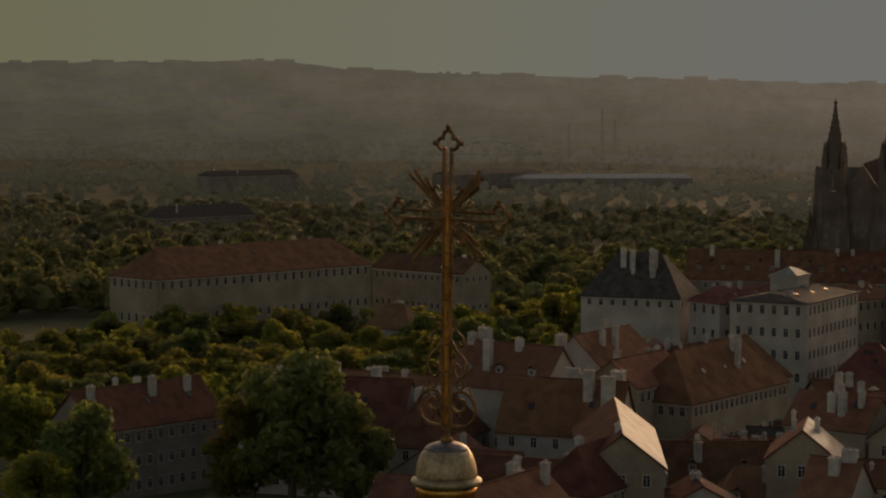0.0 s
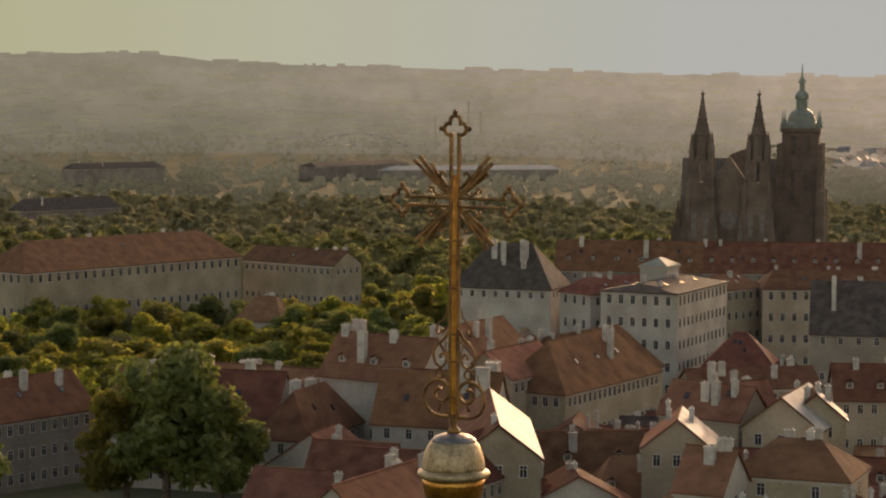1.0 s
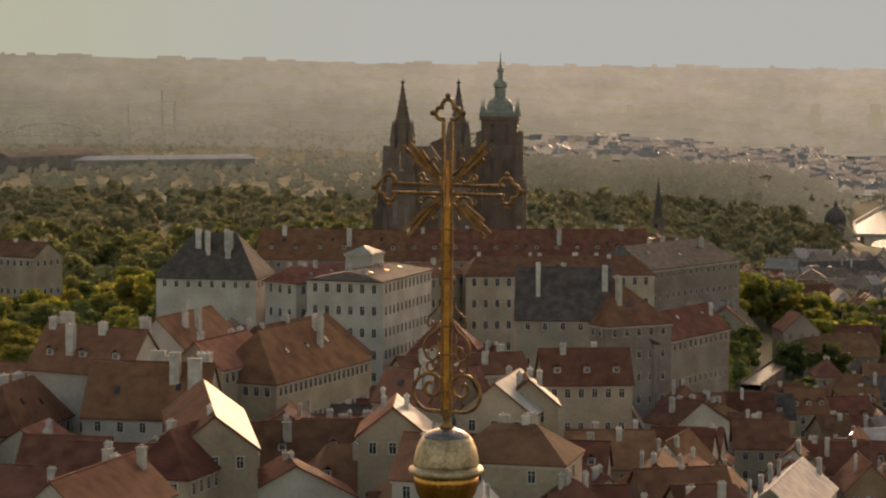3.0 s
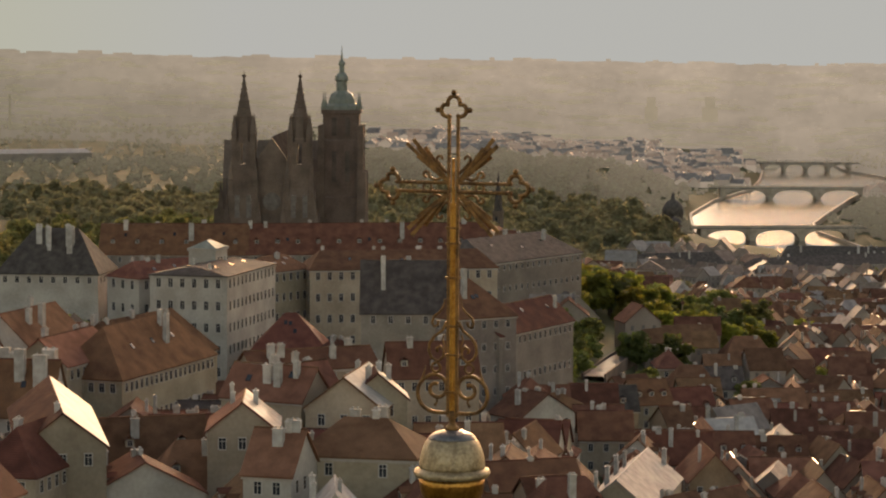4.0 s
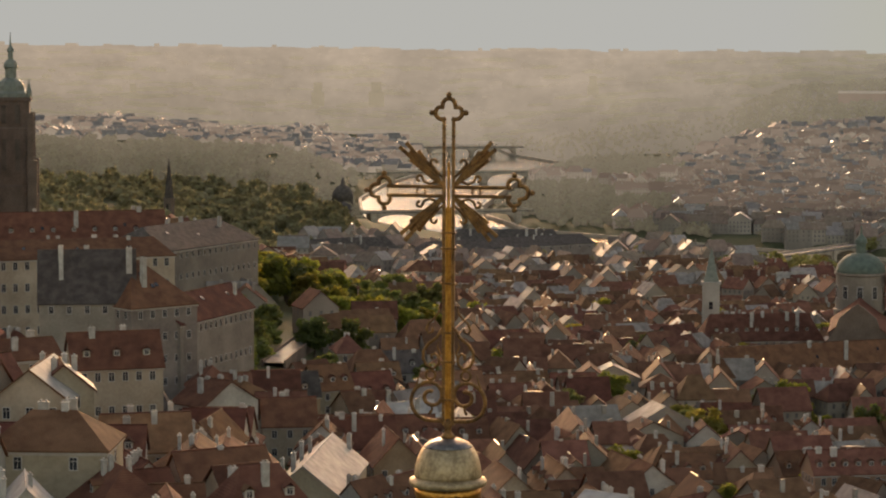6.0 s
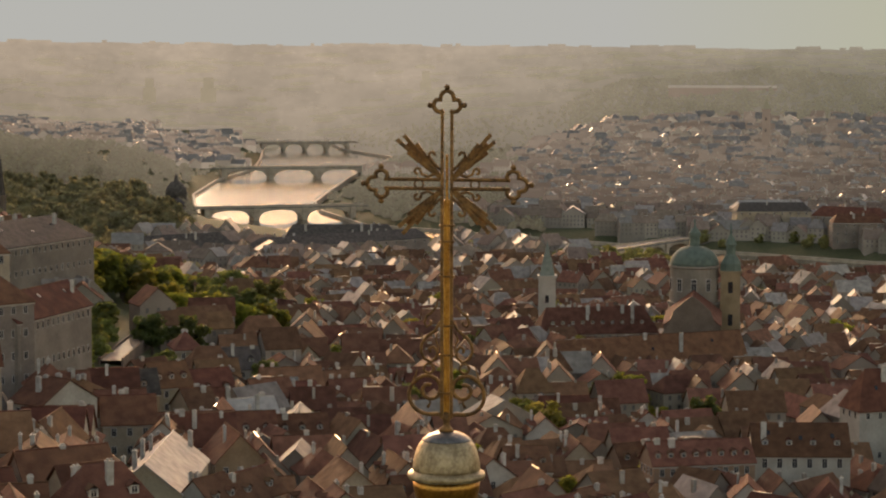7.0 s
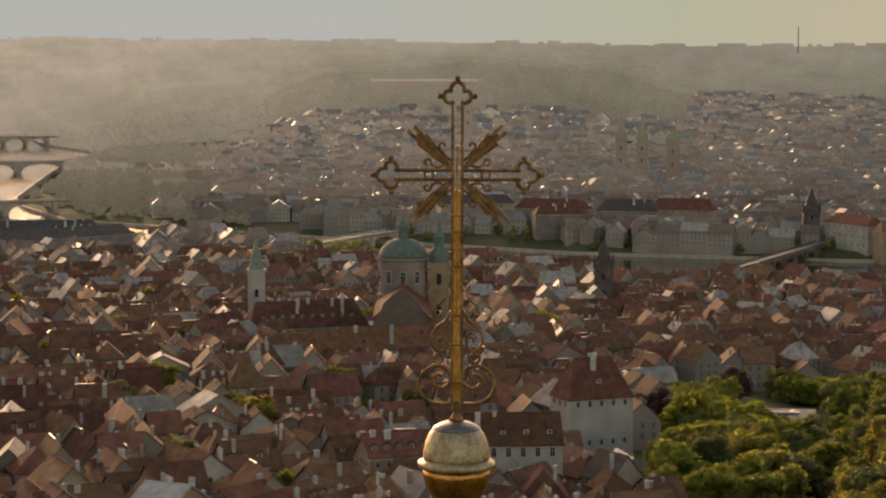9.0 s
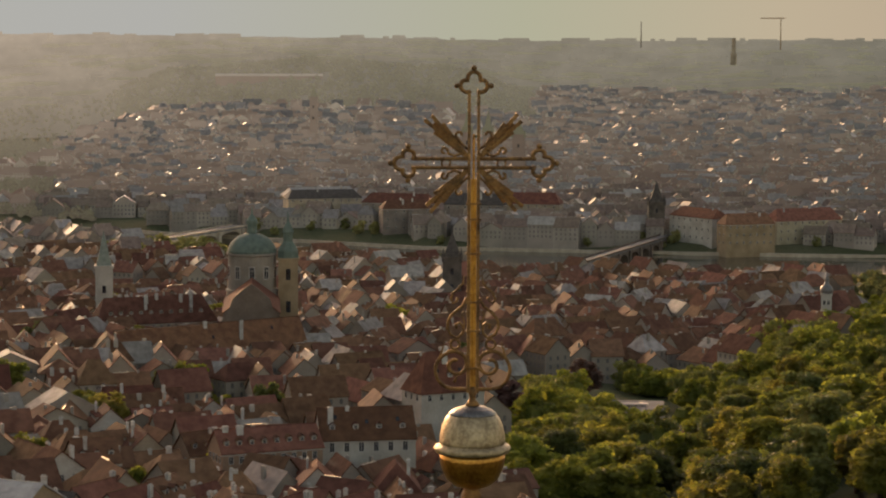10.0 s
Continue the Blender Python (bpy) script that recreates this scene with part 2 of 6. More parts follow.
def part(name, data, parent, label="", mats=None, smooth=False, m=None):
    ob = new(name, data.mesh(name, mats, smooth) if isinstance(data, Soup) else data)
    ob.parent = parent
    if m is not None:
        ob.matrix_basis = m
    if label:
        ob["label"] = label
    return ob


def at(bearing, dist, z=0.0):
    b = radians(bearing)
    return Vector((dist * math.sin(b), dist * math.cos(b), z))


# ---------------------------------------------------------------- the lie of the land
DISTS = (60, 220, 340, 480, 620, 780, 950, 1200, 1550, 2000, 2700, 3600, 4400)
LAND = {
    36: (108, 98, 90, 86, 82, 78, 74, 66, 60, 54, 50, 62, 120),
    50: (108, 98, 90, 84, 80, 76, 74, 64, 56, 50, 46, 62, 120),
    57: (108, 98, 90, 80, 75, 74, 75, 70, 52, 46, 40, 48, 96),
    62: (108, 97, 88, 76, 73, 73, 72, 60, 40, 44, 42, 36, 90),
    65: (108, 94, 86, 66, 66, 68, 64, 40, 18, 42, 36, 20, 84),
    67.5: (108, 92, 80, 60, 55, 55, 53, 30, 10, 14, 4, 14, 78),
    71: (108, 90, 74, 58, 49, 44, 36, 20, 7, 4, 4, 14, 76),
    75: (108, 90, 72, 54, 44, 38, 30, 16, 6, 5, 6, 36, 88),
    78: (108, 90, 70, 49, 39, 32, 23, 13, 6, 6, 9, 92, 112),
    81: (108, 90, 68, 48, 38, 30, 22, 13, 6, 7, 11, 108, 118),
    84: (108, 90, 66, 46, 36, 28, 20, 12, 6, 8, 14, 98, 106),
    87: (108, 91, 67, 46, 34, 28, 20, 13, 6, 8, 15, 52, 98),
    90: (108, 92, 68, 46, 30, 25, 18, 14, 6, 8, 16, 50, 96),
    94: (108, 94, 74, 54, 42, 40, 36, 22, 6, 8, 18, 54, 98),
    99: (110, 100, 84, 68, 60, 60, 52, 34, 10, 8, 20, 60, 100),
}
BEARS = tuple(LAND)


def land(x, y):
    d = max(math.hypot(x, y), 1)
    b = math.degrees(math.atan2(x, y))
    b = min(max(b, BEARS[0]), BEARS[-1]) if -90 < b < 190 else BEARS[0]
    i = 0
    while i < len(BEARS) - 2 and b > BEARS[i + 1]:
        i += 1
    u = (b - BEARS[i]) / (BEARS[i + 1] - BEARS[i])
    u = u * u * (3 - 2 * u)
    d = min(max(d, DISTS[0]), DISTS[-1])
    k = 0
    while k < len(DISTS) - 2 and d > DISTS[k + 1]:
        k += 1
    v = (d - DISTS[k]) / (DISTS[k + 1] - DISTS[k])
    za = LAND[BEARS[i]][k] * (1 - v) + LAND[BEARS[i]][k + 1] * v
    zb = LAND[BEARS[i + 1]][k] * (1 - v) + LAND[BEARS[i + 1]][k + 1] * v
    return za * (1 - u) + zb * u


# ---------------------------------------------------------------- river, ground, far hills
BANKS = [  # left and right bank, upstream to downstream
    ((1330, -1300), (1500, -1300)), ((1455, -600), (1630, -600)), ((1530, -150), (1690, -150)), ((1550, 0), (1695, 0)), ((1580, 180), (1712, 190)), ((1650, 380), (1780, 350)),
    ((1760, 580), (1850, 500)), ((1860, 735), (1925, 650)), ((2000, 830), (2060, 735)), ((2110, 880), (2165, 780)), ((2231, 932), (2300, 815)), ((2460, 1000), (2520, 870)), ((2690, 1045), (2754, 925)), ((2910, 1120), (2995, 965)),
    ((3139, 1205), (3188, 1105)), ((3398, 1309), (3447, 1222)), ((3688, 1419), (3741, 1330)), ((3990, 1540), (4060, 1445))]
RIVER = [(Vector(a) + Vector(b)) / 2 for a, b in BANKS]
HALF = [(Vector(a) - Vector(b)).length / 2 for a, b in BANKS]


def river_off(x, y):
    """Distance beyond the river's bank, below nought in the water."""
    best = 1e9
    p = Vector((x, y))
    for a, b, ha, hb in zip(RIVER, RIVER[1:], HALF, HALF[1:]):
        d = b - a
        u = min(max((p - a).dot(d) / d.length_squared, 0), 1)
        best = min(best, (p - a - d * u).length - (ha + (hb - ha) * u))
    return best


def ground_z(x, y):
    z = land(x, y)
    if 1250 < x < 4100:
        r = river_off(x, y)
        if r < 120:
            z = -4.0 if r < 4 else -4.0 + (min(max(z, 3), 3 + r * 0.25) + 4.0) * min((r - 4) / 14.0, 1)
    return z


RIDGE = ((0, .25), (36.3, .22), (40, .25), (42.4, .30), (45.8, .03), (51.8, -.08), (56.5, -.17), (63.4, -.22), (71, -.31), (75, -.30), (81.7, -.36), (87, -.42), (94, -.38), (110, -.3), (360, .25))


def ridge_z(b, d):
    for (b0, e0), (b1, e1) in zip(RIDGE, RIDGE[1:]):
        if b0 <= b <= b1:
            u = (b - b0) / (b1 - b0)
            u = u * u * (3 - 2 * u)
            return 166.1 + d * math.tan(radians(e0 + (e1 - e0) * u))
    return 166.1


bears = [i * 6.0 for i in range(5)] + [30 + i * 0.3 for i in range(248)] + [104.4 + i * 6.0 for i in range(43)]
rings = [1.0, 12.0, 40.0]
while rings[-1] < 3640:
    rings.append(rings[-1] * 1.024 if rings[-1] < 1300 else rings[-1] + 34)
gv, gf = [], []
for d in rings:
    for b in bears:
        p = at(b, d)
        bushy = 3.5 * noise.noise((p.x * 0.03, p.y * 0.03, 2)) if d > 3090 and 76.4 < b < 87.3 else 0
        gv.append((p.x, p.y, ground_z(p.x, p.y) + bushy))
nb = len(bears)
for k in range(len(rings) - 1):
    for i in range(nb):
        j = (i + 1) % nb
        gf.append((k * nb + i, (k + 1) * nb + i, (k + 1) * nb + j, k * nb + j))
edge = len(rings) - 1


# the far hills rise in folds: each crest has a hollow behind it
FOLDS = ((3780, 0.07, 0.0), (3960, 0.24, 0.16), (4080, 0.13, 0.05), (4280, 0.46, 0.14), (4400, 0.37, 0.05), (4600, 0.76, 0.10), (4680, 0.70, 0.05), (4800, 1.0, 0.0), (4930, 0.7, 0.0))
for step, (d, u, swing) in enumerate(FOLDS):
    o = len(gv)
    for i, b in enumerate(bears):
        p = at(b, d)
        low = gv[edge * nb + i][2]
        top = ridge_z(b, 4800) + (3.0 * noise.noise((b * 1.7, 0, 1)) + 1.6 * noise.noise((b * 9.0, 3, 1)))
        v = u + swing * (noise.noise((b * 0.23, step // 2 * 3.7, 4)) + 0.35 * noise.noise((b * 0.9, step // 2 * 5.0, 8)))
        grain = 1.5 * noise.noise((b * 4.0, step * 2.0, 4)) + 1.2 * noise.noise((b * 11.0, step * 2.0, 4)) if swing > 0.06 else 0
        gv.append((p.x, p.y, low + (top - low) * min(v, 1.0) + grain))
    for i in range(nb):
        j = (i + 1) % nb
        gf.append((o - nb + i, o + i, o + j, o - nb + j))
gs = Soup()
gs.v, gs.f = gv, gf
# far ground faces take the material with haze painted as emission
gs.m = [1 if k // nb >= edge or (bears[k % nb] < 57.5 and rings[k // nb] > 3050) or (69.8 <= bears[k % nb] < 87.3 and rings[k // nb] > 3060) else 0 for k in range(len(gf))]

earth = material("town_ground", (0.045, 0.055, 0.024), (0.090, 0.088, 0.050), 0.95, 0, 0.012, 0.3, 0.2, stain=0.5, spec=0.05)


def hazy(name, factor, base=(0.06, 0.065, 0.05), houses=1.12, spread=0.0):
    """The far distance, with its haze painted in as glow: brighter below the sun and with distance, with woods and
    house specks in it.
    """
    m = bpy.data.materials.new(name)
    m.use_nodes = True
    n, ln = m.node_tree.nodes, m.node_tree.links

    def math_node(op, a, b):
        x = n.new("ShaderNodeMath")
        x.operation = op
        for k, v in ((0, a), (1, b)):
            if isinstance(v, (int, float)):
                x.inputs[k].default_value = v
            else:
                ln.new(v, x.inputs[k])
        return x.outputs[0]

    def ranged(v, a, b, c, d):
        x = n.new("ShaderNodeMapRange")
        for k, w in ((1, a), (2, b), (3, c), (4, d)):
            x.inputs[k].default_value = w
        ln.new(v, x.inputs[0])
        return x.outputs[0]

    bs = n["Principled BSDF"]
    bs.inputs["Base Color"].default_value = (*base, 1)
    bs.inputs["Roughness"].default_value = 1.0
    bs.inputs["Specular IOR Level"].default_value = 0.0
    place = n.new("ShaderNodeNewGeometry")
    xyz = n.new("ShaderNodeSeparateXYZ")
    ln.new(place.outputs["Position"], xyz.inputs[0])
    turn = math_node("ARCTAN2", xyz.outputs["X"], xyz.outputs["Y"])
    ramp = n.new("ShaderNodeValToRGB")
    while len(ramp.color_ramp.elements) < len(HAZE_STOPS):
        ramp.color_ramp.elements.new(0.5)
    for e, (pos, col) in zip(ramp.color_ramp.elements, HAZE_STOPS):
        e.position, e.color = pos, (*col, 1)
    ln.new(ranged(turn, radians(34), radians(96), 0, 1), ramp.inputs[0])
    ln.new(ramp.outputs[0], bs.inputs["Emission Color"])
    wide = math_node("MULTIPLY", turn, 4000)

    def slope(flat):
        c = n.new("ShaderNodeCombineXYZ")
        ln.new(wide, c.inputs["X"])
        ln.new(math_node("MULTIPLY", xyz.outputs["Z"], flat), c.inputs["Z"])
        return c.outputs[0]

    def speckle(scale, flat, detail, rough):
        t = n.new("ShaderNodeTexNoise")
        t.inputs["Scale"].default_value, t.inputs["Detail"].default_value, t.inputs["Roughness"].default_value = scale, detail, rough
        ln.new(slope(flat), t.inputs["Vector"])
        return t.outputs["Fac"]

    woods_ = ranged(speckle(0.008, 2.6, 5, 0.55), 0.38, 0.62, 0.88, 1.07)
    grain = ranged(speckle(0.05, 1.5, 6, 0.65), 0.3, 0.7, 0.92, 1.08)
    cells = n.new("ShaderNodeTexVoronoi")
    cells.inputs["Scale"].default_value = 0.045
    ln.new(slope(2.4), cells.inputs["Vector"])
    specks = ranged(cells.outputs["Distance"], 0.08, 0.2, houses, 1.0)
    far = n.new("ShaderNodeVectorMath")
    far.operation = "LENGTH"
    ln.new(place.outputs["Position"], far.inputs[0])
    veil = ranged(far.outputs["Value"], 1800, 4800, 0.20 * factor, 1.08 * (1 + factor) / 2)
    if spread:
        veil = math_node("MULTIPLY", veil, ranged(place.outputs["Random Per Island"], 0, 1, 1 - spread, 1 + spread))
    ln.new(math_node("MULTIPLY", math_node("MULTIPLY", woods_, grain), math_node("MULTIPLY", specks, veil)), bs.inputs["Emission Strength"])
    return m


# none of these is a light source; their emission imitates haze
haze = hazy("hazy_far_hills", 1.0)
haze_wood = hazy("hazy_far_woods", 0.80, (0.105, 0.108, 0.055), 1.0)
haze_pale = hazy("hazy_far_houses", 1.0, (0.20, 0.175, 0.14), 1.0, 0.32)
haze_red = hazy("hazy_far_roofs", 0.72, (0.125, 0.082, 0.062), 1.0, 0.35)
# the bright band of sky above the hills: a plain glowing backdrop
glow = bpy.data.materials.new("morning_sky_band")
glow.use_nodes = True
kn, kl = glow.node_tree.nodes, glow.node_tree.links
kn.remove(kn["Principled BSDF"])
em = kn.new("ShaderNodeEmission")
kl.new(em.outputs[0], kn["Material Output"].inputs["Surface"])
kt = kn.new("ShaderNodeTexCoord")
kx = kn.new("ShaderNodeSeparateXYZ")
kl.new(kt.outputs["Object"], kx.inputs[0])
ka = kn.new("ShaderNodeMath")
ka.operation = "ARCTAN2"
kl.new(kx.outputs["X"], ka.inputs[0])
kl.new(kx.outputs["Y"], ka.inputs[1])
km = kn.new("ShaderNodeMapRange")
km.inputs[1].default_value, km.inputs[2].default_value = radians(34), radians(96)
kl.new(ka.outputs[0], km.inputs[0])
kc = kn.new("ShaderNodeValToRGB")
while len(kc.color_ramp.elements) < len(SKY_STOPS):
    kc.color_ramp.elements.new(0.5)
for e, (pos, col) in zip(kc.color_ramp.elements, SKY_STOPS):
    e.position, e.color = pos, (*col, 1)
kl.new(km.outputs[0], kc.inputs[0])
kl.new(kc.outputs[0], em.inputs["Color"])
ks = Soup()
for i in range(48):
    b0, b1 = 24 + i * 1.75, 24 + (i + 1) * 1.75
    p, q = at(b0, 4960), at(b1, 4960)
    ks.add([(p.x, p.y, 60), (q.x, q.y, 60), (q.x, q.y, 350), (p.x, p.y, 350)], [(0, 1, 2, 3)])
tagged(new("sky_backdrop", ks.mesh("sky_backdrop", glow, True)), "pale hazy band of morning sky above the hills", "sky", kind="structure")
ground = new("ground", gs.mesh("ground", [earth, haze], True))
tagged(ground, "wide undulating land of town, parks and hazy far hills", "ground", kind="structure")

water = bpy.data.materials.new("river_water")
water.use_nodes = True
n, ln = water.node_tree.nodes, water.node_tree.links
bs = n["Principled BSDF"]
bs.inputs["Base Color"].default_value = (0.03, 0.035, 0.03, 1)
bs.inputs["Roughness"].default_value = 0.10
bs.inputs["Specular IOR Level"].default_value = 0.5
bs.inputs["IOR"].default_value = 1.33
tx = n.new("ShaderNodeTexNoise")
tx.inputs["Scale"].default_value, tx.inputs["Detail"].default_value = 0.25, 6
bp = n.new("ShaderNodeBump")
bp.inputs["Strength"].default_value, bp.inputs["Distance"].default_value = 0.06, 0.6
tco = n.new("ShaderNodeTexCoord")
ln.new(tco.outputs["Object"], tx.inputs["Vector"])
ln.new(tx.outputs["Fac"], bp.inputs["Height"])
ln.new(bp.outputs[0], bs.inputs["Normal"])
ws, qs = Soup(), (Soup(), Soup())
lefts, rights = [Vector(a) for a, _ in BANKS], [Vector(b) for _, b in BANKS]
for i in range(len(RIVER) - 1):
    a, b, c, e = lefts[i], rights[i], rights[i + 1], lefts[i + 1]
    ws.add([(*a, 0.5), (*b, 0.5), (*c, 0.5), (*e, 0.5)], [(0, 1, 2, 3)])
    for soup, p, q, s in ((qs[0], a, e, 1), (qs[1], b, c, -1)):
        d = (q - p).normalized()
        nrm = Vector((-d.y, d.x)) * s * 2.5
        soup.add([(*p, -3), (*q, -3), (*(q + nrm), -3), (*(p + nrm), -3), (*p, 3), (*q, 3), (*(q + nrm), 3), (*(p + nrm), 3)],
                 [(0, 1, 5, 4), (1, 2, 6, 5), (2, 3, 7, 6), (3, 0, 4, 7), (4, 5, 6, 7)])
tagged(new("river_water", ws.mesh("river_water", water)), "calm river mirroring the bright morning sky", "river", kind="structure")
for q in qs:
    tagged(new("embankment", q.mesh("embankment", stone_pale)), "stone embankment wall along the river", "embankment", kind="structure")

# ---------------------------------------------------------------- the gilded cross on its orb
CROSS_TOP, FOOT = 165.53, 162.03
K = 0.00576
C = thing("tower_cross", "ornate gilded wrought-iron cross with rays and scrolls", "cross", pose(0, 0, FOOT, 0, 0, -82.0))
# local x runs along the arms, z up, y through the cross
ZC = (758 - 319) * K


def px(u, v):
    """Place in the cross's plane from offsets in units of its drawing."""
    return (u * K, 0, (758 - v) * K)


def arc(cx, cz, r, a0, a1, n=14):
    return [(cx + r * math.cos(radians(a0 + (a1 - a0) * i / n)), 0, cz + r * math.sin(radians(a0 + (a1 - a0) * i / n))) for i in range(n + 1)]


def spiral(cx, cz, r0, r1, a0, a1, n=30):
    out = []
    for i in range(n + 1):
        u = i / n
        a = radians(a0 + (a1 - a0) * u)
        r = r0 + (r1 - r0) * u ** 0.8
        out.append((cx + r * math.cos(a), 0, cz + r * math.sin(a)))
    return out


# upright: two edge bars, a hollow between them above, a fluted middle bar below
for s in (-1, 1):
    b = Soup()
    b.tube([px(8.5 * s, 190), px(8.5 * s, 735)], 0.021, 4, flat=1.3)
    part("upright_bar", b, C, "", gilt)
b = Soup()
b.box(-0.030, 0.030, -0.012, 0.012, 0.13, ZC - 0.16)
b.tube([(0, -0.014, 0.13), (0, -0.014, ZC + 0.30)], 0.012, 8)
b.tube([(0, 0.014, 0.13), (0, 0.014, ZC + 0.30)], 0.012, 8)
part("fluted_core", b, C, "bright gilded fluted middle bar", gold_leaf)
for v in (392, 420, 482, 570, 622, 690):
    b = Soup()
    b.box(-0.078, 0.078, -0.034, 0.034, (758 - v) * K - 0.010, (758 - v) * K + 0.010)
    part("clamp_band", b, C, "", gilt)
# arms
for s in (-1, 1):
    for v in (311, 327):
        b = Soup()
        b.tube([px(10 * s, v), px(112 * s, v)], 0.020, 8, flat=1.1)
        part("arm_bar", b, C, "", gilt, True)
    b = Soup()
    b.tube(arc(50 * s * K, ZC, 0.045, 0, 360, 20)[:-1], 0.011, 6, closed=True)
    part("arm_ring", b, C, "", gilt)


def trefoil(turn):
    """Three open lobes with a little ball on each, at the end of an arm; local z points outwards."""
    M = Matrix.Translation((0, 0, ZC)) @ Matrix.Rotation(radians(turn), 4, "Y")
    reach = {0: 130, 90: 109, 270: 109}[turn] * K
    b = Soup()
    path = []
    for cx, cz, a0, a1 in ((0.072, 0.050, -125, 58), (0.0, 0.128, -22, 202), (-0.072, 0.050, 122, 305)):
        path += arc(cx, cz + reach, 0.066, a0, a1, 12)
    b.tube(path, 0.0225, 8, 0, M)
    ob = part("trefoil_finial", b, C, "", gilt, True)
    for x, z in ((0, 0.232), (0.176, 0.050), (-0.176, 0.050)):
        k = Soup()
        k.ball((x, 0, z + reach), 0.029, 0, M)
        k.tube([(x * 0.84, 0, reach + 0.06 + (z - 0.06) * 0.8), (x, 0, z + reach)], 0.012, 6, 0, M)
        part("finial_ball", k, ob, "", gilt, True)


for turn in (0, 90, 270):
    trefoil(turn)
# rays: four sheaves of flat blades on the diagonals
for q in range(4):
    a = 45 + 90 * q
    for off, ln_, w in ((-6.8, 0.52, 0.028), (-3.4, 0.66, 0.029), (0.1, 0.58, 0.029), (3.5, 0.68, 0.029), (6.9, 0.52, 0.028)):
        b = Soup()
        d = radians(a + off)
        p0 = (0.05 * math.cos(d), 0, 0.05 * math.sin(d) + ZC)
        p1 = (ln_ * math.cos(d), 0.03 * math.cos(off), ln_ * math.sin(d) + ZC)
        b.tube([p0, p1], [0.014, w], 4, flat=0.45)
        part("ray", b, C, "", gilt)
# little volutes in the four corners
for sx in (-1, 1):
    for sz in (-1, 1):
        M = Matrix.Translation((0, 0, ZC)) @ Matrix.Diagonal((sx, 1, sz, 1))
        b = Soup()
        b.tube(spiral(0.150, 0.295, 0.040, 0.022, -60, 200, 20), 0.0155, 6, 0, M)
        b.tube([(0.055, 0, 0.14), (0.105, 0, 0.18), (0.150, 0, 0.235), (0.172, 0, 0.262)], 0.0155, 6, 0, M)
        part("volute", b, C, "", gilt, True)
        b = Soup()
        b.tube(spiral(0.305, 0.128, 0.036, 0.02, 150, -110, 20), 0.0155, 6, 0, M)
        b.tube([(0.13, 0, 0.10), (0.20, 0, 0.075), (0.26, 0, 0.10), (0.275, 0, 0.145)], 0.0155, 6, 0, M)
        part("volute", b, C, "", gilt, True)
# foot: S-scrolls, rings and big C-scrolls on both sides
for s in (-1, 1):
    M = Matrix.Diagonal((s, 1, 1, 1))
    zz = lambda v: (758 - v) * K
    b = Soup()
    b.tube([(16 * K, 0, zz(520)), (18 * K, 0, zz(535)), (26 * K, 0, zz(545)), (36 * K, 0, zz(553)), (40 * K, 0, zz(564)), (36 * K, 0, zz(572)), (29 * K, 0, zz(568)), (28 * K, 0, zz(561))], [0.006, 0.010, 0.013, 0.014, 0.014, 0.014, 0.013, 0.018], 7, 0, M)
    b.tube([(12 * K, 0, zz(562)), (20 * K, 0, zz(578)), (36 * K, 0, zz(590)), (45 * K, 0, zz(603)), (46 * K, 0, zz(616)), (40 * K, 0, zz(629)), (28 * K, 0, zz(635)), (18 * K, 0, zz(626)), (17 * K, 0, zz(614)), (24 * K, 0, zz(607)), (31 * K, 0, zz(611)), (29 * K, 0, zz(618))], 0.0165, 7, 0, M)
    b.tube([(18 * K, 0, zz(626)), (15 * K, 0, zz(606)), (20 * K, 0, zz(595)), (17 * K, 0, zz(585))], [0.012, 0.010, 0.009, 0.010], 6, 0, M)
    part("s_scroll", b, C, "", gilt, True)
    b = Soup()
    b.tube(arc(32 * K, zz(646), 8.5 * K, 0, 360, 18)[:-1], 0.014, 7, 0, M, closed=True)
    part("scroll_ring", b, C, "", gilt, True)
    b = Soup()
    b.tube([(10 * K, 0, zz(728))] + spiral(34 * K, zz(692), 36 * K, 32 * K, -95, 60, 18) + spiral(31 * K, zz(684), 27 * K, 8 * K, 62, 470, 40), 0.021, 8, 0, M)
    b.tube([(62 * K, 0, zz(676)), (56 * K, 0, zz(660)), (52 * K, 0, zz(644))], [0.014, 0.011, 0.006], 6, 0, M)
    b.tube([(34 * K, 0, zz(696)), (29 * K, 0, zz(707)), (34 * K, 0, zz(716))], [0.012, 0.012, 0.018], 6, 0, M)
    part("c_scroll", b, C, "", gilt, True)
b = Soup()
b.lathe([(0.075, 0.0), (0.065, 0.03), (0.035, 0.06), (0.032, 0.10), (0.045, 0.12), (0.034, 0.145), (0.028, 0.20)], 20)
part("knob", b, C, "dark turned foot of the cross", gilt, True)

O = thing("tower_orb", "gilded orb with worn pale upper half, rim and dull cap", "orb", pose(0, 0, FOOT - 0.445, 0, 0, 0))
b = Soup()
b.lathe([(0.345, 0.03), (0.345, 0.08), (0.338, 0.15), (0.318, 0.23), (0.285, 0.31), (0.245, 0.36)], 48)
part("upper_shell", b, O, "worn pale gilding with dark streaks", pale_gilt, True)
b = Soup()
b.lathe([(0.250, 0.352), (0.249, 0.366), (0.20, 0.405), (0.13, 0.432), (0.06, 0.445)], 40)
part("cap", b, O, "dull lead cap", lead, True)
b = Soup()
b.lathe([(0.345, -0.045), (0.385, -0.04), (0.402, -0.005), (0.392, 0.022), (0.36, 0.034), (0.345, 0.05)], 48)
part("rim", b, O, "pale rim with a rolled edge", pale_gilt, True)
b = Soup()
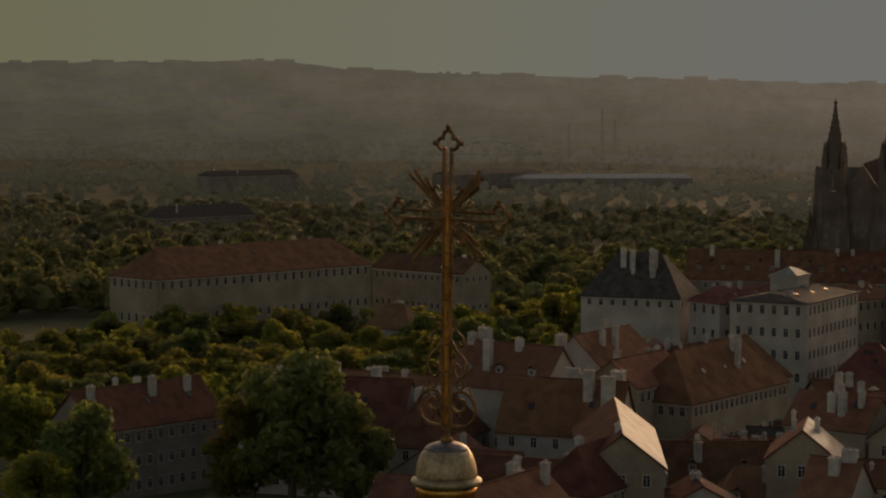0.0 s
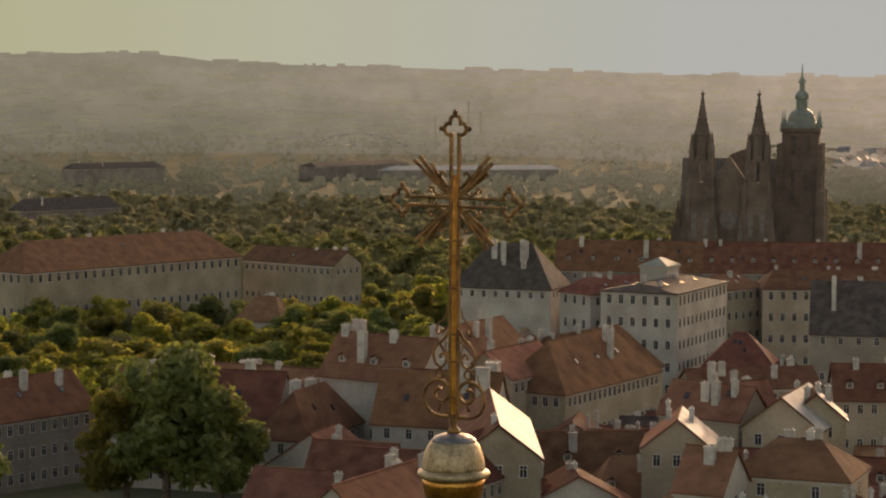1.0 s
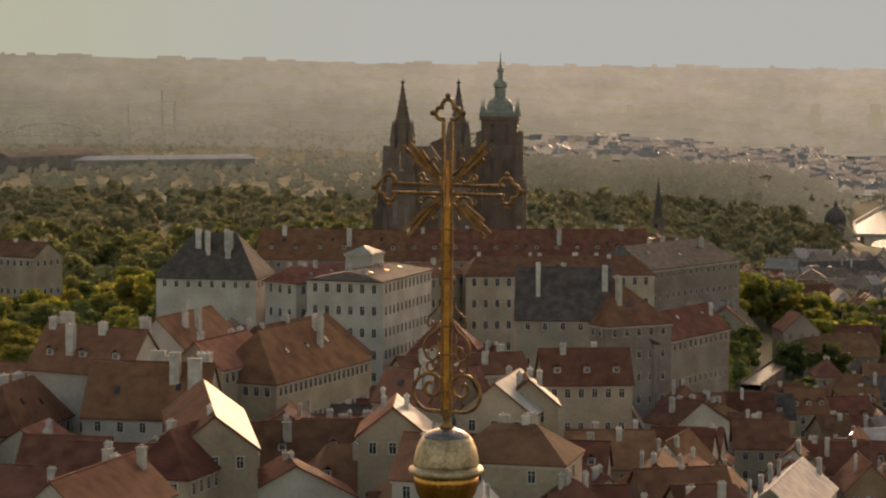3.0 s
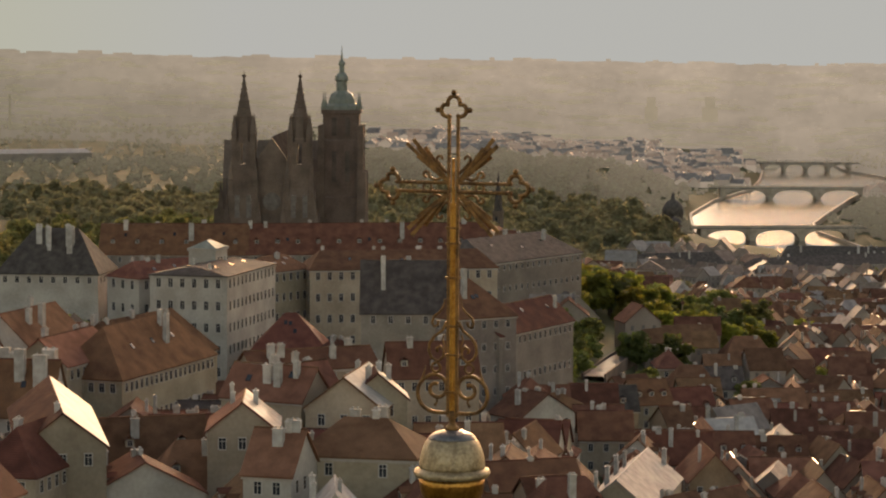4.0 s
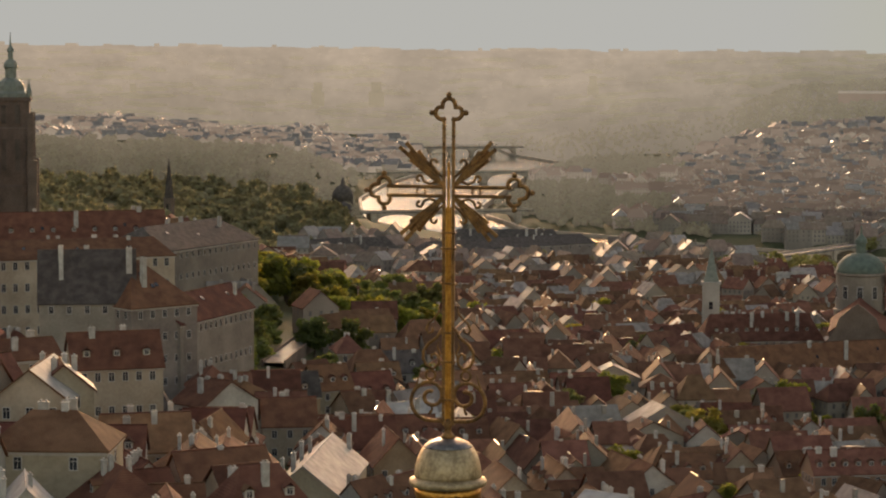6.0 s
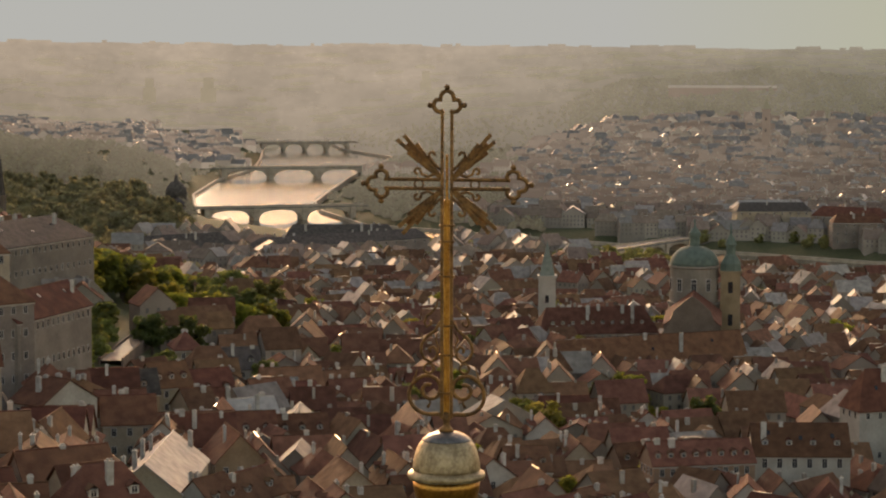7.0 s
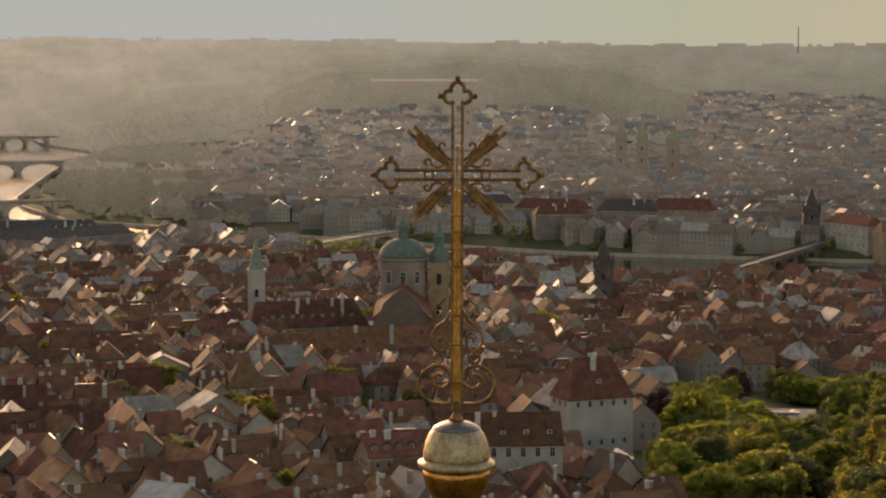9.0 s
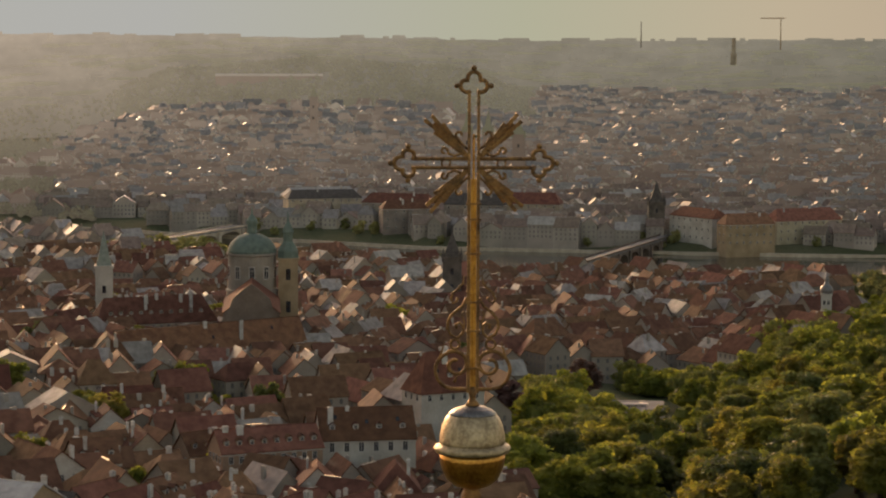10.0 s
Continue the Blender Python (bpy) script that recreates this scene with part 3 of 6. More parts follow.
b.lathe([(0.10, -0.425), (0.19, -0.395), (0.27, -0.325), (0.32, -0.23), (0.343, -0.12), (0.345, -0.04)], 48)
part("lower_bowl", b, O, "bright polished gold bowl", gold_leaf, True)
b = Soup()
b.lathe([(0.16, -0.90), (0.09, -0.80), (0.085, -0.62), (0.11, -0.52), (0.085, -0.47), (0.10, -0.41)], 24)
part("neck", b, O, "slim gilded neck", gilt, True)
# the church tower that carries it
b1, b2 = Soup(), Soup()
b1.lathe([(0.3, -5.0), (0.16, -0.88)], 16)
b1.lathe([(2.4, -14.0), (2.9, -12.5), (2.6, -10.5), (1.4, -8.2), (0.6, -6.4), (0.3, -4.98)], 16)
b2.box(-3.6, 3.6, -3.6, 3.6, -58, -14.0)
T = thing("church_tower", "plastered church tower under the gilded orb", "church tower", pose(0, 0, FOOT - 0.445, 0, 0, 10))
part("spire_roof", b1, T, "dark metal onion roof", lead, True)
part("shaft", b2, T, "", plaster_white)


# ---------------------------------------------------------------- houses
def window_mesh(w=1.05, h=1.75):
    """A framed window in one piece: frame, bars and panes, a little proud of the wall."""
    t = 0.13
    xs = (-w / 2 - t, -w / 2, -0.04, 0.04, w / 2, w / 2 + t)
    zs = (-h / 2 - t, -h / 2, h * 0.18, h * 0.18 + 0.08, h / 2, h / 2 + t)
    s = Soup()
    vs = [(x, -0.05, z) for z in zs for x in xs]
    o = len(vs)
    vs += [(xs[0], 0.06, zs[0]), (xs[-1], 0.06, zs[0]), (xs[-1], 0.06, zs[-1]), (xs[0], 0.06, zs[-1])]
    for j in range(5):
        for i in range(5):
            s.m.append(1 if i in (1, 3) and j in (1, 3) else 0)
            s.f.append((j * 6 + i, j * 6 + i + 1, j * 6 + i + 7, j * 6 + i + 6))
    for f in ((0, o, o + 1, 5), (5, o + 1, o + 2, 35), (35, o + 2, o + 3, 30), (30, o + 3, o, 0)):
        s.f.append(f)
        s.m.append(0)
    s.v = vs
    return s.mesh("window", [frame_white, glass_dark])


WIN = window_mesh()
WIN_TALL = window_mesh(1.2, 2.3)
WIN_SMALL = window_mesh(0.8, 0.9)


def roof_into(s, w, d, h, rh, hip, mat=0, M=None, over=0.45, th=0.28):
    """A roof over a w x d block with its ridge along x: slabs with gables, or a hipped solid."""
    X, Y = w / 2 + over, d / 2 + over
    k = rh / (d / 2)
    ze = h - over * k
    if hip <= 0:
        for sg in (-1, 1):
            vs = [(-X, sg * Y, ze), (X, sg * Y, ze), (X, 0, h + rh), (-X, 0, h + rh)]
            vs += [(a, b, c + th) for a, b, c in vs]
            f = [(0, 1, 2, 3), (7, 6, 5, 4), (0, 4, 5, 1), (1, 5, 6, 2), (2, 6, 7, 3), (3, 7, 4, 0)]
            s.add(vs, [tuple(reversed(q)) for q in f] if sg > 0 else f, mat, M)
    else:
        hx = max(X - hip, 0.05)
        vs = [(-X, -Y, ze), (X, -Y, ze), (X, Y, ze), (-X, Y, ze), (-X, -Y, ze + th), (X, -Y, ze + th), (X, Y, ze + th), (-X, Y, ze + th), (-hx, 0, h + rh + th), (hx, 0, h + rh + th)]
        s.add(vs, [(3, 2, 1, 0), (0, 1, 5, 4), (1, 2, 6, 5), (2, 3, 7, 6), (3, 0, 4, 7), (4, 5, 9, 8), (5, 6, 9), (6, 7, 8, 9), (7, 4, 8)], mat, M)


def wall_into(s, w, d, h, rh, hip, deep, mat=0, M=None):
    if hip > 0:
        s.box(-w / 2, w / 2, -d / 2, d / 2, -deep, h, mat, M)
        return
    X, Y = w / 2, d / 2
    vs = [(-X, -Y, -deep), (-X, Y, -deep), (-X, Y, h), (-X, 0, h + rh), (-X, -Y, h)]
    vs += [(X, b, c) for _, b, c in vs]
    s.add(vs, [(4, 3, 2, 1, 0), (5, 6, 7, 8, 9), (0, 1, 6, 5), (0, 5, 9, 4), (1, 2, 7, 6)], mat, M)


def chimney_into(s, x, y, z0, z1, a=0.55, b=0.4, mat=0, M=None):
    s.box(x - a, x + a, y - b, y + b, z0, z1, mat, M)
    s.box(x - a - 0.1, x + a + 0.1, y - b - 0.1, y + b + 0.1, z1, z1 + 0.18, mat, M)
    for i in (-0.5, 0.5):
        s.box(x + i * a - 0.16, x + i * a + 0.16, y - 0.16, y + 0.16, z1 + 0.18, z1 + 0.5, mat, M)


ROOFS = {"red": (tile_red, "red clay tiles"), "brown": (tile_brown, "brown clay tiles"), "slate": (slate, "dark slate"), "tin": (tin, "pale sheet metal")}
WALLS = {"white": (plaster_white, "white"), "cream": (plaster_cream, "cream"), "ochre": (plaster_ochre, "ochre"), "grey": (plaster_grey, "grey")}
SITES = defaultdict(list)


def claim(x, y, r):
    SITES[(int(x // 40), int(y // 40))].append((x, y, r))


def is_free(x, y, r):
    i, j = int(x // 40), int(y // 40)
    for a in (-1, 0, 1):
        for b in (-1, 0, 1):
            for u, v, q in SITES.get((i + a, j + b), ()):
                if (u - x) ** 2 + (v - y) ** 2 < (r + q) ** 2:
                    return False
    return True


def claim_block(m, w, d):
    k = max(1, int(w / 10))
    for i in range(k):
        for j in range(max(1, int(d / 10))):
            p = m @ Vector((-w / 2 + w * (i + 0.5) / k, -d / 2 + d * (j + 0.5) / max(1, int(d / 10)), 0))
            claim(p.x, p.y, 6.0)


def house(m, w, d, h, rh, roof="red", wall="cream", hip=0.0, chimneys=3, dormers=0, floors=None, step=2.7, name="house", label="", rng=random, deep=7.0, tall=False, group="town houses", cornice=True, show=9, skylights=0, sheet=0, stack=1.0):
    """One house: walls, roof, chimneys, dormers and windows. Local x runs along the ridge, front at -y."""
    rm, rw = ROOFS[roof]
    wm, ww = WALLS[wall]
    ob = thing(name, label or f"{ww} plastered town house with a {'hipped' if hip > 0 else 'gabled'} roof of {rw}", "house" if name == "house" else name.replace("_", " "), m, group)
    s = Soup()
    wall_into(s, w, d, h, rh, hip, deep)
    body = part("wall", s, ob, "", wm)
    s = Soup()
    roof_into(s, w, d, h, rh, hip)
    top = part("roof", s, ob, f"roof of {rw}", rm)
    if hip <= 0 and w > 6:
        s = Soup()
        s.tube([(-w / 2 - 0.45, 0, h + rh + 0.27), (w / 2 + 0.45, 0, h + rh + 0.27)], 0.17, 6)
        part("ridge_tiles", s, ob, "", tile_brown if roof == "red" else rm)
    if sheet:
        # a bare metal sheet over one slope
        s = Soup()
        X, Y, zr = w / 2 + 0.3, d / 2 + 0.5, 0.34
        ze = h - 0.5 * rh / (d / 2)
        s.add([(-X, sheet * Y, ze + zr), (X, sheet * Y, ze + zr), (X, 0, h + rh + zr), (-X, 0, h + rh + zr), (-X, sheet * Y, ze + zr + 0.06), (X, sheet * Y, ze + zr + 0.06), (X, 0, h + rh + zr + 0.06), (-X, 0, h + rh + zr + 0.06)],
              [(0, 1, 2, 3), (7, 6, 5, 4), (0, 4, 5, 1), (1, 5, 6, 2), (2, 6, 7, 3), (3, 7, 4, 0)])
        part("metal_sheet", s, ob, "pale bare metal roof sheets shining in the sun", tin)
    if cornice:
        s = Soup()
        s.box(-w / 2 - 0.25, w / 2 + 0.25, -d / 2 - 0.25, -d / 2 + 0.02, h - 0.75, h - 0.3)
        if hip > 0:
            s.box(-w / 2 - 0.25, -w / 2 + 0.02, -d / 2 - 0.25, d / 2 + 0.25, h - 0.752, h - 0.302)
            s.box(w / 2 - 0.02, w / 2 + 0.25, -d / 2 - 0.25, d / 2 + 0.25, h - 0.752, h - 0.302)
        part("cornice", s, ob, "", plaster_white)
    for _ in range(chimneys):
        x = rng.uniform(-w / 2 + 1, w / 2 - 1)
        if hip > 0:
            x *= max(0.3, 1 - hip / (w / 2))
        y = rng.uniform(-d * 0.3, d * 0.3)
        zr = h + rh * (1 - abs(y) / (d / 2))
        s = Soup()
        chimney_into(s, x, y, zr - 1.2, h + rh + rng.uniform(0.3, 1.5) * stack, rng.uniform(0.45, 0.85) * stack, rng.uniform(0.3, 0.5) * stack)
        part("chimney", s, ob, "limewashed chimney stack", chimney_white)
    for i in range(dormers):
        x = -w / 2 + w * (i + 0.5) / dormers
        if hip > 0 and abs(x) > w / 2 - hip * 0.75:
            continue
        y = -d * 0.30
        z = h + rh * (1 - abs(y) / (d / 2)) - 0.6
        s = Soup()
        s.box(-0.75, 0.75, -0.7, 1.3, 0, 1.35)
        dm = part("dormer", s, ob, "", wm, m=pose(x, y, z))
        s = Soup()
        roof_into(s, 2.3, 1.5, 1.35, 0.6, 0, 0, pose(0, 0.35, 0, 0, 0, 90), 0.2, 0.12)
        part("dormer_roof", s, dm, "", rm)
        part("window", WIN_SMALL, dm, "", m=pose(0, -0.73, 0.75))
    for i in range(skylights):
        x = (-w / 2 + w * (i + 0.5) / skylights) * (1 if hip <= 0 else max(0.2, 1 - hip / (w / 2)))
        for sg in (-1, 1):
            y = sg * d * rng.uniform(0.14, 0.3)
            z = h + rh * (1 - abs(y) / (d / 2)) + 0.42
            s = Soup()
            s.box(-0.45, 0.45, -0.65, 0.65, -0.1, 0.06, 0, pose(x, y, z, math.degrees(math.atan2(rh, d / 2)) * -sg, 0, 0))
            part("skylight", s, ob, "glinting roof window", glass_dark)
    if rng.random() < 0.35 and hip <= 0:
        s = Soup()
        s.box(-w / 2 - 0.2, -w / 2 + w * rng.uniform(0.25, 0.6), -0.12, 0.12, h + rh + 0.1, h + rh + 0.36)
        part("ridge_flashing", s, ob, "bare metal ridge flashing", s_flash)
    nf = floors if floors is not None else max(1, int((h + 0.3) // 3.4))
    mesh = WIN_TALL if tall else WIN
    sides = [(-d / 2, 0, w)]
    if w > 5:
        sides += [(-w / 2, -90, d), (-w / 2, 90, d)]
    here = m.translation
    for off, turn, length in sides:
        out = (m @ pose(0, 0, 0, 0, 0, turn)).to_3x3() @ Vector((0, -1, 0))
        if out.dot(here.normalized()) > -0.02:
            continue
        k = max(1, int((length - 1.2) / step))
        for f in range(min(nf, show)):
            z = h - 1.95 - f * ((h - 0.4) / max(nf, 1)) if nf > 1 else h * 0.5
            for i in range(k):
                x = (i - (k - 1) / 2) * (length - 1.6) / k
                part("window", mesh, body, "", m=pose(0, 0, 0, 0, 0, turn) @ pose(x, off - 0.02, z))
    claim_block(m, w, d)
    return ob


def house_into(s, M, w, d, h, rh, hip, roof, rng, windows=True, deep=8.0):
    """The same, joined into a soup of slots: wall, red roof, grey roof, glass, chimney."""
    wall_into(s, w, d, h, rh, hip, deep, 0, M)
    roof_into(s, w, d, h, rh, hip, roof, M)
    for _ in range(rng.choice((0, 1, 1, 2))):
        x, y = rng.uniform(-w / 2 + 1, w / 2 - 1) * (0.6 if hip > 0 else 1), rng.uniform(-d * 0.25, d * 0.25)
        a, b = rng.uniform(0.35, 0.75), rng.uniform(0.3, 0.45)
        s.box(x - a, x + a, y - b, y + b, h + rh * 0.4, h + rh + rng.uniform(0.2, 1.0), 4, M)
    if rng.random() < 0.2 and hip <= 0:
        s.box(-w / 2, -w / 2 + w * rng.uniform(0.2, 0.5), -0.16, 0.16, h + rh + 0.05, h + rh + 0.36, 5, M)
    if windows:
        nf = max(1, int(h // 3.5))
        for off, turn, length in ((-d / 2, 0, w), (-w / 2, -90, d), (-w / 2, 90, d)):
            k = max(1, int((length - 1) / 3.0))
            R = M @ pose(0, 0, 0, 0, 0, turn)
            for f in range(nf):
                z = h - 1.9 - f * 3.4
                for i in range(k):
                    x = (i - (k - 1) / 2) * (length - 1.2) / k
                    s.add([(x - 0.55, off - 0.04, z - 0.85), (x + 0.55, off - 0.04, z - 0.85), (x + 0.55, off - 0.04, z + 0.85), (x - 0.55, off - 0.04, z + 0.85)], [(0, 1, 2, 3)], 3, R)


SLOTS = [s_wall, s_red, s_grey, s_win, s_stack, s_flash]
# beyond the river: base colours with haze painted in
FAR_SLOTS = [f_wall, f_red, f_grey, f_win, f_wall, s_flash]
# farthest houses: walls and tiles glow to imitate haze
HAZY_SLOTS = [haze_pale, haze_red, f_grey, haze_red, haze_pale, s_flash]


# ---------------------------------------------------------------- landmarks
rng = random.Random(3)
house(pose(480.5, 534.3, 85.0, 0, 0, -0.8), 88.5, 22, 20.3, 8.0, "brown", "cream", hip=9, chimneys=3, skylights=1, floors=2, step=3.4, tall=True, name="palace")
house(pose(551.8, 522.0, 83.5, 0, 0, -88.8), 39.9, 14, 18.5, 4.2, "brown", "cream", hip=0, chimneys=3, skylights=1, floors=2, step=2.6, name="palace")
house(pose(268.0, 329.7, 87.0, 0, 0, 2.8), 32.2, 13, 14.0, 6.5, "brown", "grey", chimneys=5, skylights=3, floors=3, step=2.6)
house(pose(368.5, 299.2, 82.9, 0, 0, 11.9), 25.0, 14, 23.1, 6.5, "red", "white", chimneys=3, floors=3, step=3.0)
house(pose(362.2, 284.6, 82.9, 0, 0, 10.8), 23.1, 12, 21.1, 5, "red", "cream", chimneys=3, floors=3, step=2.6)
house(pose(380.8, 280.9, 80.1, 0, 0, 9.6), 44.5, 16, 20.9, 9, "brown", "cream", hip=8, chimneys=3, skylights=3, floors=3, step=2.2)
house(pose(533.6, 419.8, 77.5, 0, 0, -68.1), 30.0, 21, 24.5, 12.0, "slate", "white", hip=9, chimneys=7, floors=2, step=3.4, name="palace")
house(pose(540.8, 386.1, 75.0, 0, 0, -14.7), 32.2, 14, 27.0, 4, "brown", "white", hip=4, chimneys=4, skylights=3, floors=4, step=3.6, tall=True, name="palace")
house(pose(531.6, 363.5, 74.7, 0, 0, 14.8), 42.3, 22, 30.3, 2, "slate", "white", hip=5, chimneys=3, skylights=3, floors=5, step=3.2, tall=True, name="palace")
house(pose(596.9, 386.1, 74.3, 0, 0, -6.2), 18.5, 14, 24.7, 4, "brown", "cream", hip=4, chimneys=1, skylights=3, floors=4, step=3.2, tall=True, name="castle_wing")
house(pose(624.9, 357.5, 72.3, 0, 0, -49.4), 59.0, 18, 26.7, 5, "brown", "cream", hip=5, chimneys=6, skylights=3, floors=4, step=3.6, tall=True, name="castle_wing")
house(pose(651.5, 460.7, 74.1, 0, 0, -60.5), 50.0, 16, 22.9, 9.5, "brown", "grey", chimneys=4, dormers=6, skylights=3, floors=2, step=4.0, name="castle_wing")
house(pose(689.5, 406.9, 72.4, 0, 0, -52.7), 84.3, 18, 24.6, 9.5, "brown", "grey", chimneys=8, dormers=12, skylights=3, floors=2, step=4.0, name="castle_wing")
house(pose(502.6, 284.8, 74.1, 0, 0, -61.1), 23.5, 16, 26.9, 12, "slate", "grey", chimneys=4, floors=3, step=4.0, name="palace")
house(pose(510.0, 275.1, 71.3, 0, 0, -29.3), 19.3, 26, 28.7, 10, "brown", "grey", hip=9, chimneys=5, skylights=3, floors=5, step=3.4, name="palace")
house(pose(707.4, 363.0, 67.3, 0, 0, -5.5), 60.0, 26, 28.7, 7, "slate", "grey", hip=7, chimneys=4, skylights=3, floors=4, step=3.6, name="castle_wing")
house(pose(528.0, 335.9, 74.7, 0, 0, -61.4), 19.7, 17, 11.3, 8.5, "brown", "white", hip=8.7, chimneys=0, skylights=3, floors=1, step=4.5, name="pavilion")
house(pose(402.7, 296.6, 79.1, 0, 0, 5.7), 44.3, 16, 19.9, 9, "brown", "cream", hip=7, chimneys=4, skylights=3, floors=3, step=2.3)
house(pose(281.9, 167.2, 89.9, 0, 0, -71.4), 17.7, 14, 17.1, 4.5, "red", "cream", hip=6, chimneys=3, floors=2, step=7.0)
house(pose(266.8, 172.5, 91.5, 0, 0, -76.4), 7.2, 12, 14.5, 5.5, "red", "white", chimneys=4, dormers=0, floors=2, step=3.0)
house(pose(327.6, 206.8, 85.8, 0, 0, -14.2), 10.8, 10, 20.2, 6, "red", "white", chimneys=3, floors=2, step=3.0)
house(pose(528.4, 268.2, 66.4, 0, 0, 0.3), 43.2, 14, 28.6, 6, "brown", "grey", chimneys=3, skylights=3, floors=3, step=3.0)
house(pose(522.2, 286.7, 73.3, 0, 0, -7.9), 17.9, 12, 16.7, 5, "brown", "cream", chimneys=2, skylights=3, floors=3, step=3.0)
house(pose(594.4, 81.4, 37.9, 0, 0, -74.4), 24.7, 16, 20.1, 7, "brown", "white", chimneys=2, dormers=4, skylights=3, floors=3, step=3.4, tall=True, name="palace")
house(pose(578.6, 105.1, 39.7, 0, 0, -60.6), 27.1, 12, 17.3, 5, "red", "ochre", chimneys=2, dormers=8, floors=3, step=2.6)
house(pose(690.9, 70.4, 32.2, 0, 0, -56.7), 21.4, 13, 23.8, 11, "brown", "white", hip=5, chimneys=3, dormers=3, skylights=3, floors=2, step=3.6)
house(pose(966.9, 222.2, 21.3, 0, 0, -63.5), 51.7, 16, 18.7, 10, "red", "cream", hip=5, chimneys=9, dormers=12, floors=2, step=3.0, name="college")
house(pose(879.6, 180.6, 23.5, 0, 0, -49.2), 80.8, 16, 14.5, 12, "brown", "cream", chimneys=3, skylights=3, floors=2, step=3.4, name="palace")
house(pose(811.7, 294.1, 39.8, 0, 0, -51.1), 42.5, 16, 8.2, 9, "brown", "cream", chimneys=2, skylights=3, floors=2, step=4, name="palace")
house(pose(278.9, 222.5, 89.2, 0, 0, 220.8), 41.6, 13, 17.2, 5.0, "brown", "cream", chimneys=1, floors=2, step=3.0, sheet=1, label="cream house with one shining sheet metal roof slope")
house(pose(295.8, 198.0, 88.9, 0, 0, 211.5), 14.6, 11, 17.5, 4.4, "brown", "cream", chimneys=3, floors=2, step=3.0, sheet=1, label="cream house with a worn pale metal roof slope")
house(pose(325.6, 191.0, 86.0, 0, 0, 214.3), 8.5, 10, 21.8, 4.2, "brown", "cream", chimneys=2, floors=2, step=3.0, sheet=1)
house(pose(1026.3, 1181.3, 57.9, 0, 0, -5.9), 78.5, 16, 14.1, 7, "slate", "grey", hip=6, chimneys=4, floors=2, step=5, name="barracks")
house(pose(1566.4, 1729.1, 49.8, 0, 0, -12.5), 100.5, 22, 16.2, 5, "slate", "grey", hip=5, chimneys=2, floors=2, step=6, name="barracks")
house(pose(1860.0, 1678.4, 46.9, 0, 0, -3.2), 134.2, 26, 15.1, 4, "slate", "grey", hip=5, chimneys=0, floors=1, step=8, name="depot")
house(pose(1968.6, 1616.7, 44.7, 0, 0, -35.7), 206.4, 24, 11.3, 4, "tin", "grey", hip=5, chimneys=0, floors=1, step=8, name="depot")
house(pose(476.6, 464.9, 79.3, 0, 0, -71.6), 14.9, 12, 13.7, 6.5, "red", "white", hip=5, chimneys=2, floors=1, step=3)
house(pose(1553.4, 540.2, 6.4, 0, 0, -67.2), 78.1, 20, 18.6, 8, "slate", "grey", hip=6, chimneys=6, floors=3, step=6, name="quay_palace", group="quay palaces")
house(pose(1410.9, 599.9, 10.1, 0, 0, -39.4), 68.0, 20, 17.9, 8, "slate", "cream", hip=6, chimneys=5, floors=3, step=6, name="quay_palace", group="quay palaces")
house(pose(1518.8, 528.5, 6.3, 0, 0, -35.4), 141.3, 18, 17.7, 6, "slate", "grey", hip=6, chimneys=6, floors=2, step=8, name="quay_palace", group="quay palaces")
house(pose(1893.7, 293.6, 6.6, 0, 0, -61.7), 60.3, 20, 20.4, 6, "tin", "cream", hip=5, chimneys=3, floors=3, step=6, name="quay_palace", group="quay palaces")
house(pose(1779.6, 209.9, 6.9, 0, 0, -73.8), 38.2, 18, 19.1, 6, "brown", "grey", hip=5, chimneys=3, floors=3, step=6, name="quay_palace", group="quay palaces")
house(pose(1798.5, 158.6, 7.1, 0, 0, -94.8), 45.9, 18, 20.9, 8, "slate", "grey", hip=6, chimneys=3, floors=3, step=6, name="quay_palace", group="quay palaces")
house(pose(1730.6, -12.3, 6.7, 0, 0, -140.1), 47.9, 18, 19.3, 6, "brown", "white", hip=5, chimneys=3, floors=3, step=6, name="quay_palace", group="quay palaces")
house(pose(1697.7, -44.9, 6.6, 0, 0, -67.1), 38.1, 16, 17.4, 7, "red", "ochre", hip=4, chimneys=3, floors=3, step=5, name="quay_palace", group="quay palaces")
house(pose(1739.3, -87.2, 6.8, 0, 0, -60.5), 55.4, 18, 17.2, 8, "red", "cream", hip=5, chimneys=3, floors=3, step=6, name="quay_palace", group="quay palaces")
house(pose(1851.3, 285.0, 6.5, 0, 0, -69.4), 59.2, 20, 21.5, 6, "slate", "cream", hip=5, chimneys=3, floors=3, step=6, name="quay_palace", group="quay palaces")
house(pose(1819.9, 219.0, 7.0, 0, 0, -105.7), 56.8, 20, 20.0, 7, "brown", "grey", hip=5, chimneys=3, floors=3, step=6, name="quay_palace", group="quay palaces")
house(pose(1829.7, 118.5, 7.2, 0, 0, -95.3), 48.6, 20, 19.8, 8, "brown", "cream", hip=5, chimneys=3, floors=3, step=6, name="quay_palace", group="quay palaces")
house(pose(294.2, 304.5, 86.9, 0, 0, -65.0), 32.2, 13, 14.1, 8, "brown", "white", chimneys=6, floors=3, step=2.8, skylights=2, stack=1.6, name="monastery_wing", label="long white monastery wing under brown tiles", group="monastery wings")
house(pose(300.4, 283.2, 87.0, 0, 0, 19.9), 26, 10.7, 12.5, 7.5, "brown", "white", hip=6, chimneys=2, floors=3, step=3.0, skylights=2, stack=1.6, name="monastery_wing", label="white monastery wing with a hipped brown roof", group="monastery wings")
